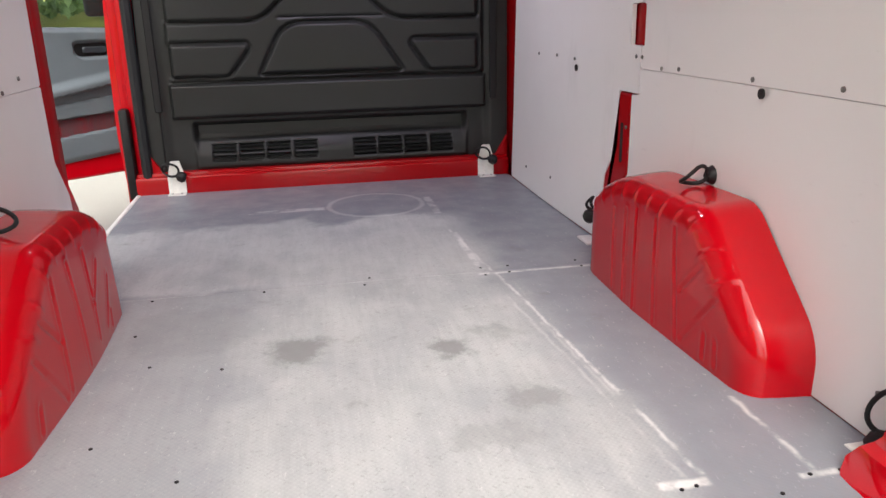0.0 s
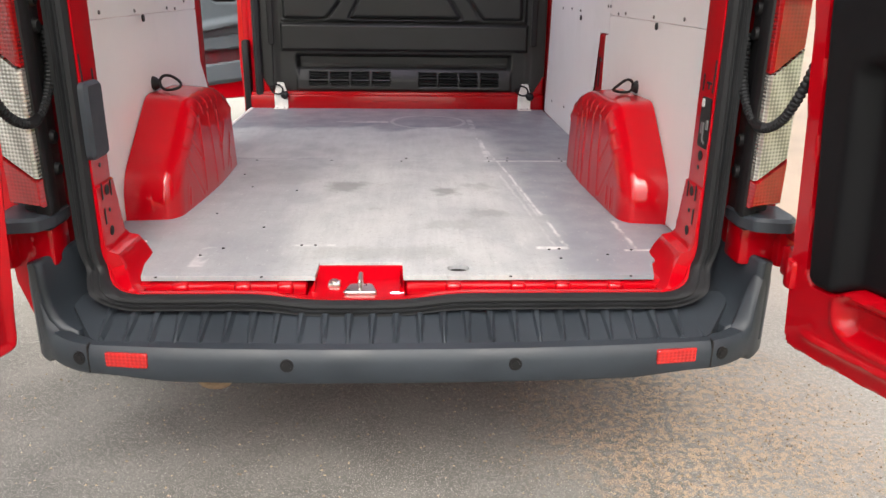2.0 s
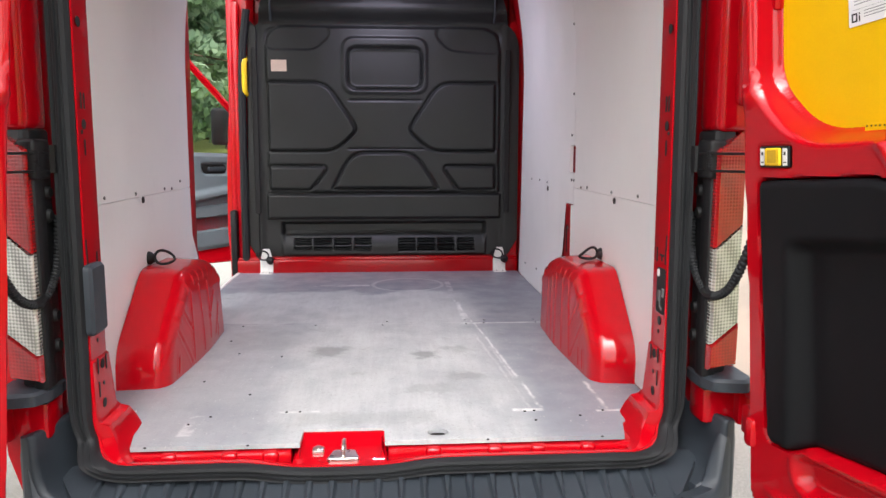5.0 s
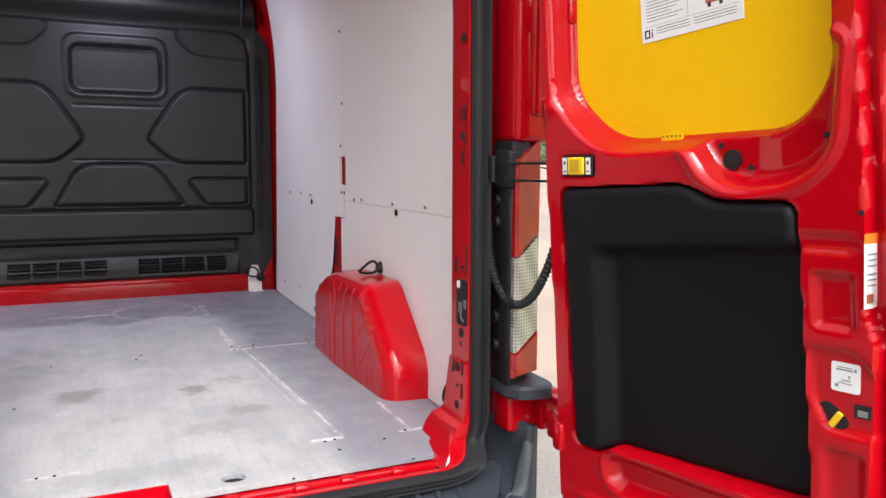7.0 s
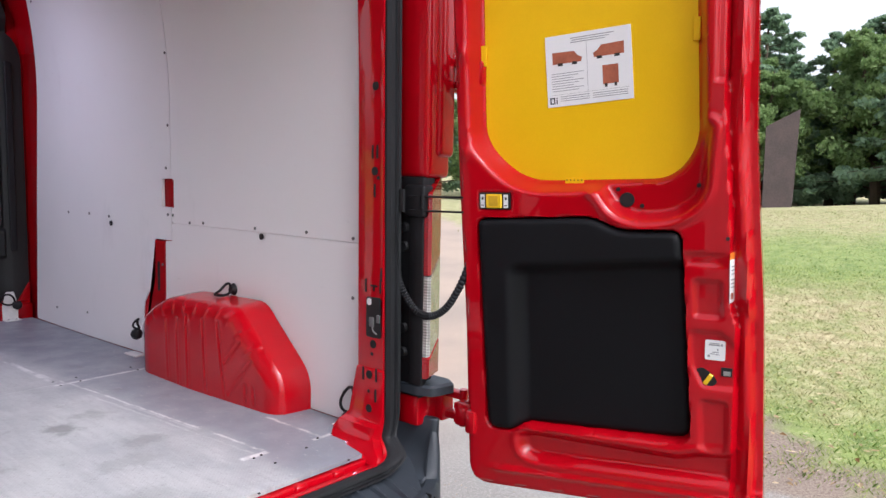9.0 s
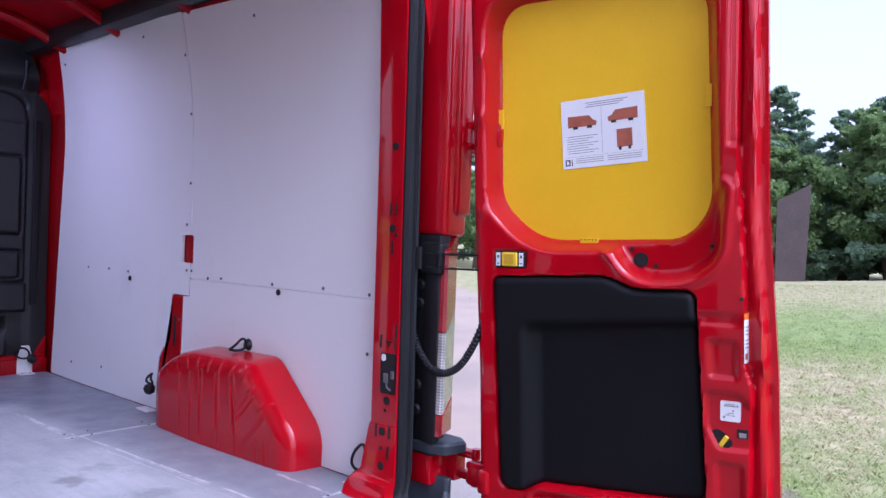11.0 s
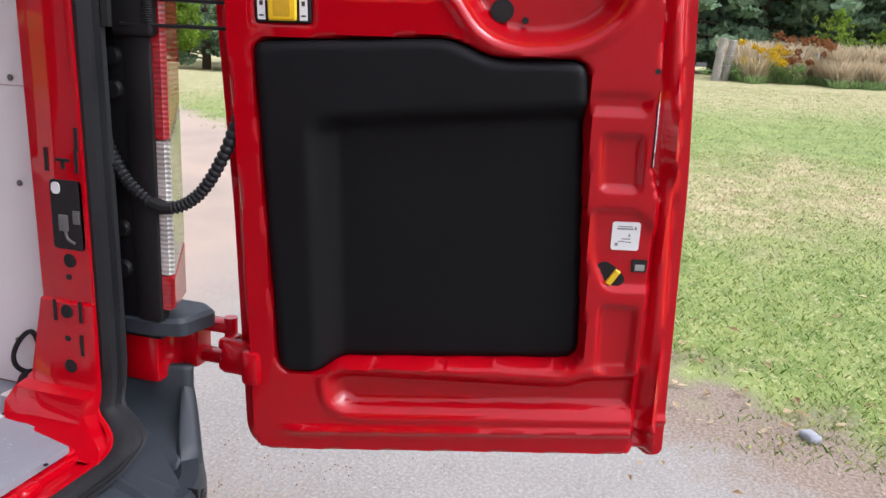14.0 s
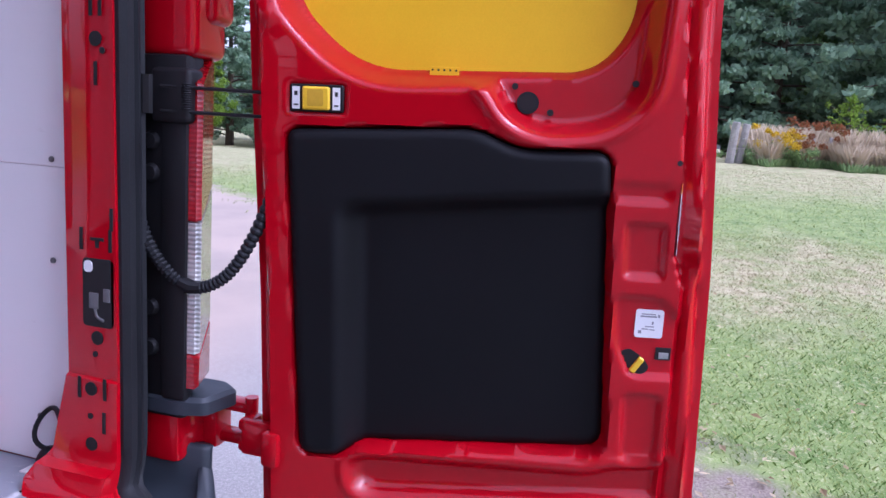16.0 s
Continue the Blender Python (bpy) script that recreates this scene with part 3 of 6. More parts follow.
def wheel_arch(s):
    """A deep pressed cover: its outline on the wall, a rounded shoulder crossed by short gussets, an inner face with creases."""
    out = rounded(ARCH_OUT[s], [0.0, 0.07, 0.045, 0.10, 0.12, 0.06, 0.0], 12)
    dense = []
    for a, b in zip(out, out[1:]):
        k = max(1, int(math.dist(a, b) / 0.006))
        dense += [(a[0] + (b[0] - a[0]) * i / k, a[1] + (b[1] - a[1]) * i / k) for i in range(k)]
    dense = np.array(dense + [out[-1]])
    run = np.concatenate([[0], np.cumsum(np.linalg.norm(np.diff(dense, axis=0), axis=1))])
    c = np.array((1.02, 0.60))
    levels = [(1.0, 0.0), (0.995, 0.035), (0.987, 0.07), (0.978, 0.095)]
    levels += [(0.978 - 0.15 * (1 - math.cos(a)), 0.095 + 0.055 * math.sin(a)) for a in np.linspace(0.12, math.pi / 2, 14)]
    levels += [(t, 0.150 + (0.022 + (0.016 if s < 0 else 0.0)) * (0.828 - t) / 0.828) for t in np.linspace(0.818, 0.02, 95)]
    if s < 0:
        levels = [(t, d + 0.020 * min(1.0, d / 0.095)) for t, d in levels]
    verts, faces = [], []
    n = len(dense)
    for t, d in levels:
        P = c + (dense - c) * t
        Y, Z = P[:, 0], P[:, 1]
        D = np.full(n, d)
        if t < 0.86:                                                     # creases
            for (y0, z0), (y1, z1) in ARCH_RIBS[s]:
                e = np.array((y1 - y0, z1 - z0))
                k = np.clip(((Y - y0) * e[0] + (Z - z0) * e[1]) / (e @ e), 0, 1)
                q = np.hypot(Y - y0 - k * e[0], Z - z0 - k * e[1])
                D = D - 0.0042 * np.exp(-(q / 0.0048) ** 2) + 0.0018 * np.exp(-((q - 0.011) / 0.006) ** 2)
        if 0.80 < t < 0.985:                                             # gussets over the shoulder
            wave = math.sin(math.pi * (t - 0.80) / 0.185)
            for g in np.arange(0.30, 1.25, 0.088):
                D = D + 0.0048 * np.exp(-((run - g) / 0.0065) ** 2) * wave
        lim = (0.178 if s > 0 else 0.195) * np.clip((1.66 - Y) / 0.33, 0, 1)
        D = np.where(D - lim > 0.02, np.minimum(D, lim), (D + lim - np.sqrt((D - lim) ** 2 + 0.0004)) / 2 + 0.004)
        verts += [(s * (WALL[s] + 0.003 - w), y, z) for w, y, z in zip(D, Y, Z)]
    for i in range(len(levels) - 1):
        for k in range(n - 1):
            faces.append([i * n + k, i * n + k + 1, (i + 1) * n + k + 1, (i + 1) * n + k])
    return part("wheel_arch", (verts, faces), RED, van, "glossy red pressed steel wheel arch cover", smooth=60)


def ring(parent, at, turn, big=0.034):
    """A lashing ring on a black plastic knob."""
    loop = [(big * 1.35 * math.cos(a), 0.008 * math.sin(2 * a), big * math.sin(a)) for a in np.linspace(0, 2 * math.pi, 28, endpoint=False)]
    knob = tube([(big * 1.2, -0.004, -0.012), (big * 1.2 + 0.012, -0.004, -0.014), (big * 1.2 + 0.03, -0.002, -0.016), (big * 1.2 + 0.042, 0, -0.016)], [0.012, 0.023, 0.026, 0.018], 14)
    geo = moved(join(tube(loop, 0.0052, 8, True), knob), Matrix.Translation(at) @ turn)
    return part("lashing_ring", geo, MATTE, parent, "black lashing ring on a plastic knob")


for s in (1, -1):
    arch = wheel_arch(s)
    ring(arch, (s * 0.815, 0.95, 1.0), Matrix.Rotation(radians(0 if s > 0 else 180), 4, "Z") @ Matrix.Rotation(radians(-14), 4, "Y") @ Matrix.Rotation(radians(35), 4, "X"), 0.027)
    ring(van, (s * 0.838, 0.255, 0.705), Matrix.Rotation(radians(90), 4, "Z") @ Matrix.Rotation(radians(70), 4, "Y"), 0.034)
part("corner_plate", block(-0.80, -0.735, 0.235, 0.315, FL - 0.004, FL + 0.003, 0.001), WHITE_STEEL, van, "small chipped white metal plate")
part("corner_plate", block(0.80, 0.845, 0.235, 0.30, FL - 0.004, FL + 0.003, 0.001), WHITE_STEEL, van)
part("anchor_plate", block(0.80, 0.85, 1.62, 1.72, FL - 0.002, FL + 0.006, 0.001), WHITE_STEEL, van, "small white floor anchor plate")
ring(van, (0.800, 1.60, 0.775), Matrix.Rotation(radians(90), 4, "Z") @ Matrix.Rotation(radians(60), 4, "Y"), 0.018)


# side linings; the wall leans in towards the roof
def wall_x(z, s=1):
    return WALL[s] - 0.11 * max(0.0, (z - 1.75) / 0.75) ** 2


def lining(name, pts, s, label):
    us = np.arange(0.18, 3.0, 0.02)
    vs = np.arange(0.60, 2.48, 0.02)
    lo, hi = min(p[0] for p in pts), max(p[0] for p in pts)
    bot, top = min(p[1] for p in pts), max(p[1] for p in pts)
    us, vs = us[(us > lo - 0.03) & (us < hi + 0.03)], vs[(vs > bot - 0.03) & (vs < top + 0.03)]

    def wave(U, V):
        return 0.005 * np.sin(U * 3.1 + V * 1.7) + 0.0015 * np.sin(V * 5 + U * 2)
    put = lambda u, v, w: (s * (wall_x(v, s) - w), u, v)
    return part(name, relief(us, vs, lambda U, V: sd(pts, U, V), wave, -0.012, put), LINING, van, label)


for s in (1, -1):
    lining("side_lining", rounded([(0.225, 0.622), (1.62, 0.622), (1.60, 0.80), (1.455, 0.90), (1.450, 1.155), (1.398, 1.155), (1.398, 1.2345), (0.215, 1.2345)] if s > 0 else
                                  [(0.225, 0.622), (1.70, 0.622), (1.65, 0.90), (1.565, 1.02), (1.555, 1.2345), (0.215, 1.2345)], 0.004, 2), s, "scuffed white lower side lining board")
    lining("side_lining", rounded([(0.215, 1.236), (1.398, 1.236), (1.398, 1.302), (1.380, 1.302), (1.380, 1.425), (1.398, 1.425), (1.398, 2.37), (0.22, 2.33)] if s > 0 else [(0.215, 1.236), (1.555, 1.236), (1.565, 2.37), (0.22, 2.33)], 0.004, 2), s,
           "scuffed white upper side lining board")
lining("side_lining", rounded([(1.66, 0.622), (2.83, 0.622), (2.80, 1.2), (2.74, 1.8), (2.68, 2.3), (2.66, 2.42), (1.402, 2.375), (1.402, 1.425), (1.475, 1.425), (1.475, 1.302), (1.402, 1.302), (1.402, 1.160),
                               (1.545, 1.160), (1.55, 0.98), (1.64, 0.865), (1.66, 0.74)], 0.004, 2), 1, "scuffed white full-height side lining board")
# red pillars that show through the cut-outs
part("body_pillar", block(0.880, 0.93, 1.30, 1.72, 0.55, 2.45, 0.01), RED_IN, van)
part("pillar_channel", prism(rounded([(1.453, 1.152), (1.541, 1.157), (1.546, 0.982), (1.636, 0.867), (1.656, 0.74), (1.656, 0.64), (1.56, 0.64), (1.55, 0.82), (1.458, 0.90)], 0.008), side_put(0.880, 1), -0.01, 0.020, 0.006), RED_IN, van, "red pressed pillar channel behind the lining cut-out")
# thin dark plate, painted as the shade of a slot
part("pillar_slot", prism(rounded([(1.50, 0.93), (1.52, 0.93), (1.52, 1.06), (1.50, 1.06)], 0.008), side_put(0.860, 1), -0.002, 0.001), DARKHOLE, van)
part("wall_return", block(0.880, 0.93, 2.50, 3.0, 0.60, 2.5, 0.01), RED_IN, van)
rivet = mesh_of("lining_rivet", *tube([(0, 0, 0), (0.003, 0, 0), (0.0045, 0, 0)], [0.006, 0.006, 0.003], 8), simple("dull_rivet", (0.16, 0.155, 0.15), 0.5, metal=0.4))
for s in (1, -1):
    spots = [(0.5, 1.255), (0.80, 1.25), (1.15, 1.25), (1.38, 1.27), (0.26, 1.25), (0.30, 0.72), (1.25, 1.245)]
    if s > 0:
        spots += [(2.38, 1.236), (1.95, 1.236), (2.2, 0.74), (2.55, 0.72), (1.42, 1.27), (1.43, 1.47), (1.41, 1.65), (1.41, 1.95), (1.42, 2.2), (2.6, 2.3), (1.75, 2.32), (0.9, 2.28), (2.15, 1.24), (1.47, 1.05), (0.26, 1.05)]
    shared("lining_rivet", rivet, [(s * (wall_x(z, s) - 0.006), y, z) for y, z in spots], van, Matrix.Rotation(radians(180 if s > 0 else 0), 4, "Z"))
# no hole is cut: dark discs stand in for the shade inside
hole_me = mesh_of("lining_hole", *tube([(0, 0, 0), (0.004, 0, 0)], [0.012, 0.012], 14), DARKHOLE)
shared("lining_hole", hole_me, [(0.853, 0.76, 1.222), (0.853, 1.93, 1.205), (-0.857, 0.86, 1.225)], van)

# bulkhead
BY = 2.95
AT[:] = (0.0, 0.0, -0.026)
hexL = rounded([(-0.72, 1.415), (-0.30, 1.415), (-0.165, 1.545), (-0.19, 1.60), (-0.355, 1.848), (-0.72, 1.848)], [0.02, 0.08, 0.06, 0.06, 0.09, 0.02])
hexR = [(-u, v) for u, v in hexL]
pads = [hexL, hexR, rounded([(-0.325, 1.175), (0.355, 1.175), (0.20, 1.41), (-0.20, 1.41)], [0.015, 0.015, 0.09, 0.09]),
        rounded([(-0.72, 1.168), (-0.46, 1.168), (-0.355, 1.30), (-0.37, 1.325), (-0.72, 1.325)], 0.02), rounded([(0.72, 1.168), (0.48, 1.168), (0.385, 1.30), (0.40, 1.325), (0.72, 1.325)], 0.02)]
window = rounded([(-0.215, 1.808), (0.245, 1.808), (0.245, 2.056), (-0.215, 2.056)], 0.06)
wframe = rounded([(-0.26, 1.765), (0.29, 1.765), (0.29, 2.13), (-0.26, 2.13)], 0.09)
tops = [rounded([(-0.72, 2.05), (-0.42, 2.05), (-0.335, 2.13), (-0.335, 2.17), (-0.72, 2.17)], 0.05), rounded([(0.74, 2.03), (0.42, 2.05), (0.345, 2.13), (0.345, 2.17), (0.74, 2.17)], 0.05)]
inner = rounded([(-0.73, 1.15), (0.75, 1.15), (0.75, 2.19), (-0.73, 2.19)], [0.01, 0.01, 0.13, 0.13])
ventL, ventR = (-0.585, -0.075, 0.775, 0.86), (0.085, 0.595, 0.77, 0.855)
lowbox = rounded([(-0.66, 0.74), (0.67, 0.74), (0.67, 0.97), (-0.66, 0.97)], 0.02)


def bulkhead_height(U, V):
    w = np.zeros(U.shape)
    w += 0.022 * st(-sd(inner, U, V), -0.004, 0.02)                       # raised main panel
    for p in pads:
        d = sd(p, U, V)
        w -= 0.014 * np.exp(-(d / 0.0075) ** 2)                           # groove round the pad
        w += 0.010 * st(-d, 0.004, 0.018)
    d = sd(window, U, V)
    w += -0.014 * np.exp(-(d / 0.0075) ** 2) - 0.008 * st(-d, 0.006, 0.02)
    w += 0.012 * st(-sd(wframe, U, V), 0.0, 0.02) * st(d, 0.0, 0.02)
    for p in tops:
        d = sd(p, U, V)
        w += -0.010 * np.exp(-(d / 0.0075) ** 2) - 0.010 * st(-d, 0.0, 0.014)
    for z, a, b in ((1.735, -0.23, 0.26), (1.43, -0.24, 0.28)):
        w -= 0.008 * np.exp(-((V - z) / 0.006) ** 2) * st(U, a, a + 0.03) * st(-U, -b, -b + 0.03)
    band = st(-np.maximum(np.abs(U - 0.01) - 0.75, np.abs(V - 1.065) - 0.083), 0.0, 0.015)
    w += 0.030 * band                                                    # cross beam
    d = sd(lowbox, U, V)
    w -= 0.055 * st(-d, 0.0, 0.03) * st(V, 0.80, 0.93)                   # undercut below the beam
    w += 0.012 * st(-d, 0.0, 0.015) * st(-V, -0.885, -0.87)
    for a, b, c, e in (ventL, ventR):
        ins = (U > a) & (U < b) & (V > c) & (V < e)
        cell = ((U - a) % ((b - a) / 4)) / ((b - a) / 4)
        slat = 0.5 - 0.5 * np.cos((V - c) / (e - c) * 2 * np.pi * 5)
        w -= np.where(ins & (cell > 0.06) & (cell < 0.94), 0.022 * slat, 0)
    w += 0.018 * st(np.abs(U - 0.0), 0.74, 0.79) * (0.5 + 0.5 * np.cos(V * 0.9))  # rolled sides
    return w


outline = rounded([(-0.835, 0.725), (0.868, 0.725), (0.868, 2.235), (-0.835, 2.235)], [0.02, 0.02, 0.20, 0.20], 8)
part("bulkhead", relief(np.arange(-0.845, 0.88, 0.0065), np.arange(0.715, 2.245, 0.0065), lambda U, V: sd(outline, U, V), bulkhead_height, -0.05, XZ(BY)), BLACK, van,
     "black moulded plastic bulkhead with embossed panels and vents", smooth=60)
shelf_out = rounded([(-0.77, 2.19), (0.80, 2.19), (0.72, 2.47), (-0.70, 2.47)], [0.02, 0.02, 0.06, 0.06])


def shelf_height(U, V):
    w = -0.02 + 0.08 * st(V, 2.20, 2.29) - 0.05 * st(V, 2.31, 2.47)
    for a in (-1, 1):
        p = rounded([(a * 0.13, 2.34), (a * 0.16, 2.41), (a * 0.52, 2.41), (a * 0.50, 2.34)], 0.01)
        w -= 0.008 * np.exp(-(sd(p, U, V) / 0.006) ** 2)
    return w


part("overhead_shelf", relief(np.arange(-0.78, 0.81, 0.012), np.arange(2.18, 2.48, 0.012), lambda U, V: sd(shelf_out, U, V), shelf_height, -0.05, XZ(BY - 0.02)), BLACK, van, "black plastic overhead shelf front", smooth=60)
for u in (-0.68, 0.70):
    part("shelf_strap", tube([(u, BY - 0.05, 2.21), (u, BY - 0.09, 2.28), (u, BY - 0.09, 2.36)], 0.007), GREY, van)
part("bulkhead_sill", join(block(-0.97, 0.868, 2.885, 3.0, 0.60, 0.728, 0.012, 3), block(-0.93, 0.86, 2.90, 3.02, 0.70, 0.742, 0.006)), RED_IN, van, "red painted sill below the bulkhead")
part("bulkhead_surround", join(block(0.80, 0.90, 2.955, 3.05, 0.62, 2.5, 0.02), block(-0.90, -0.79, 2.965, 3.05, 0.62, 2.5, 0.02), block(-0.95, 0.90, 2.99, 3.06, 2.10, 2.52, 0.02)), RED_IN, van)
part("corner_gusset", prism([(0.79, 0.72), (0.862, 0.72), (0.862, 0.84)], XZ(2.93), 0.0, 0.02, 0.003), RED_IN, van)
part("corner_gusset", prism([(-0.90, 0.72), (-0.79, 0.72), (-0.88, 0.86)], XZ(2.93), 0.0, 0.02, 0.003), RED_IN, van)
for s in (1, -1):
    AT[:] = (0.0, 0.0, -0.026)
    strip = rounded([(0.775, 1.02), (0.81, 1.02), (0.81, 2.05), (0.775, 2.05)], 0.012)
    part("edge_strip", prism([(s * u, v) for u, v in strip], XZ(BY - 0.02), 0.0, 0.012, 0.004), MATTE, van)
    AT[:] = (0.0, 0.0, 0.0)
    plate = rounded([(s * 0.705, 0.615), (s * 0.785, 0.615), (s * 0.785, 0.70), (s * 0.765, 0.775), (s * 0.725, 0.775), (s * 0.705, 0.70)], 0.006)
    bracket = part("lashing_bracket", join(prism(plate, XZ(2.885), 0.0, 0.005, 0.001), block(min(s * 0.705, s * 0.785), max(s * 0.705, s * 0.785), 2.83, 2.888, FL, FL + 0.005, 0.001)), WHITE_STEEL, van, "white steel lashing bracket bolted to the floor")
    ring(bracket, (s * 0.748 - 0.02, 2.87, 0.735), Matrix.Rotation(radians(20), 4, "Y"), 0.028)
    shared("bracket_bolt", screw_me, [(s * 0.725, 2.855, FL + 0.005), (s * 0.765, 2.855, FL + 0.005)], bracket)
AT[:] = (0.0, 0.0, -0.032)
part("yellow_grab_handle", tube(curve([(-0.845, 2.95, 1.77), (-0.85, 2.90, 1.79), (-0.85, 2.895, 1.88), (-0.85, 2.90, 1.97), (-0.845, 2.95, 1.99)], 8), 0.017, 10), YELLOW_P, van, "yellow plastic grab handle")
part("bulkhead_label", prism([(-0.69, 1.915), (-0.595, 1.915), (-0.595, 1.985), (-0.69, 1.985)], XZ(BY - 0.0225), 0.0, 0.002), BEIGE, van, "small beige label")

AT[:] = (0.0, 0.0, 0.0)

# side walls, roof and the body's outside
def shell():
    """The outer skin: a tall rounded section, from the rear to the cab, open at the side door."""
    sec = [(0.94, 0.45), (0.985, 0.60), (1.0, 0.9), (0.99, 1.3), (0.965, 1.7), (0.93, 2.05), (0.86, 2.36), (0.76, 2.50), (0.55, 2.56), (0.0, 2.59)]
    return sec


def wall_strip(name, s, y0, y1, z0, z1):
    sec = [p for p in shell()[:9] if z0 <= p[1] <= z1]
    verts, faces = [], []
    for off in (0.0, -0.045):
        for y in (y0, y1):
            verts += [(s * (x + off), y, z) for x, z in sec]
    n = len(sec)
    for i in range(n - 1):
        faces += [[i, i + 1, n + i + 1, n + i], [2 * n + i, 3 * n + i, 3 * n + i + 1, 2 * n + i + 1], [i, 2 * n + i, 2 * n + i + 1, i + 1], [n + i, n + i + 1, 3 * n + i + 1, 3 * n + i]]
    faces += [[0, n, 3 * n, 2 * n], [n - 1, 3 * n - 1, 4 * n - 1, 2 * n - 1]]
    return part(name, (verts, faces), RED, van, smooth=40)


wall_strip("side_panel", 1, 0.05, 3.05, 0.45, 2.6)
wall_strip("side_panel", -1, 0.05, 1.70, 0.45, 2.6)
wall_strip("side_panel", -1, 2.98, 3.10, 0.45, 2.6)
wall_strip("side_header", -1, 1.60, 2.98, 2.30, 2.6)
verts, faces = [], []
sec = [(-x, z) for x, z in shell()[7:]] + [(x, z) for x, z in shell()[7:][::-1][1:]]
for dz in (0.0, -0.05):
    for y in (0.10, 3.10):
        verts += [(x, y, z + dz) for x, z in sec]
n = len(sec)
for i in range(n - 1):
    faces += [[i, i + 1, n + i + 1, n + i], [2 * n + i, 3 * n + i, 3 * n + i + 1, 2 * n + i + 1], [i, 2 * n + i, 2 * n + i + 1, i + 1], [n + i, n + i + 1, 3 * n + i + 1, 3 * n + i]]
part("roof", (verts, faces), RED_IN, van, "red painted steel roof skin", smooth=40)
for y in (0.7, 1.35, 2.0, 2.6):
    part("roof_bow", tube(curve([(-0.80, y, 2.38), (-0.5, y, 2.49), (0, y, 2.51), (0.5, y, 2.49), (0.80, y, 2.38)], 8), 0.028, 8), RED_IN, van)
for s in (1, -1):
    part("cant_rail_trim", block(min(s * 0.70, s * 0.80), max(s * 0.70, s * 0.80), 0.25, 2.93, 2.38, 2.47, 0.02), BLACK, van)
part("interior_lamp", block(-0.08, 0.08, 2.12, 2.28, 2.455, 2.475, 0.006), simple("lamp_plastic", (0.8, 0.8, 0.85), 0.4), van)

# side door opening: red pillar with a step in its foot, front pillar with seal and hardware
AT[:] = (-0.022, 0.15, 0.0)
part("side_door_pillar", join(prism(rounded([(1.42, 1.02), (1.415, 2.42), (1.50, 2.42), (1.475, 1.10), (1.50, 0.98), (1.60, 0.84), (1.66, 0.62), (1.56, 0.60), (1.50, 0.88), (1.43, 1.0)][::-1], 0.01), side_put(0.862, -1), -0.05, 0.012, 0.006),
                              block(-0.99, -0.865, 1.46, 1.60, 0.60, 2.35, 0.015)), RED, van, "red pillar at the open side door", smooth=40)
part("pillar_striker", block(-0.875, -0.845, 1.40, 1.45, 1.27, 1.47, 0.008), RED, van)
AT[:] = (0.0, 0.0, 0.0)
part("front_pillar", join(block(-0.965, -0.915, 2.95, 3.05, 0.55, 2.4, 0.02), block(-0.925, -0.885, 2.93, 2.97, 0.62, 2.3, 0.01)), RED, van, "red front pillar of the side door opening")
part("side_door_seal", join(tube(curve([(-0.875, 2.91, 0.60), (-0.875, 2.91, 1.2), (-0.865, 2.91, 1.9), (-0.83, 2.91, 2.25)], 8), 0.024, 8)), RUBBER, van, "black rubber door seal")
part("pillar_trim", prism(rounded([(-0.868, 0.72), (-0.79, 0.72), (-0.775, 2.15), (-0.83, 2.20)], 0.02), XZ(2.945), -0.01, 0.020, 0.006), BLACK, van, "black plastic trim beside the bulkhead")
part("step_well", join(block(-1.0, -0.94, 1.60, 2.95, 0.36, 0.44, 0.01), block(-0.945, -0.90, 1.60, 2.95, 0.36, 0.606, 0.004)), GREY, van)
part("pillar_check_block", block(-0.965, -0.925, 2.88, 2.95, 0.60, 1.02, 0.012), MATTE, van, "black plastic door guide")


# ---- rear opening ----
AT[:] = (0.02, 0.0, 0.0)
CONNECTOR = simple("grey_connector", (0.13, 0.13, 0.13), 0.5)


def lean(z):
    """How far forward the rear frame lies at a height: the sill stands out behind the pillars."""
    t = min(1.0, max(0.0, (z - 0.590) / 0.055))
    return -0.012 + 0.080 * t * t * (3 - 2 * t) + 0.012 * max(0.0, z - 0.8)


def opening(hw, z0, z1, r0, r1, n=10):
    """The rounded rear opening as a loop of (x, z)."""
    return rounded([(-hw, z0), (hw, z0), (hw, z1), (-hw, z1)], [r0, r0, r1, r1], n)


def densify(loop, step=0.03):
    out = []
    for a, b in zip(loop, loop[1:] + loop[:1]):
        k = max(1, int(math.dist(a, b) / step))
        out += [(a[0] + (b[0] - a[0]) * i / k, a[1] + (b[1] - a[1]) * i / k) for i in range(k)]
    return out


def sweep(loop, profile):
    """A section of (outward offset, y) carried round the opening."""
    P = np.array(loop)
    t = np.roll(P, -1, 0) - np.roll(P, 1, 0)
    t /= np.linalg.norm(t, axis=1, keepdims=True)
    nrm = np.stack([t[:, 1], -t[:, 0]], 1)
    verts, faces = [], []
    n, m = len(P), len(profile)
    for o, y in profile:
        for p, q in zip(P, nrm):
            k = o * (0.70 + 0.30 * min(1.0, max(0.0, (p[1] - 0.60) / 0.12)))      # narrower along the sill
            x, z = p[0] + q[0] * k, p[1] + q[1] * k
            if z < 0.60:
                z -= 0.018 * math.exp(-((x + 0.12) / 0.20) ** 4)
            verts.append((x, y + lean(z), z))
    for k in range(m):
        for i in range(n):
            a, b = k * n, ((k + 1) % m) * n
            faces.append([a + i, a + (i + 1) % n, b + (i + 1) % n, b + i])
    return verts, faces


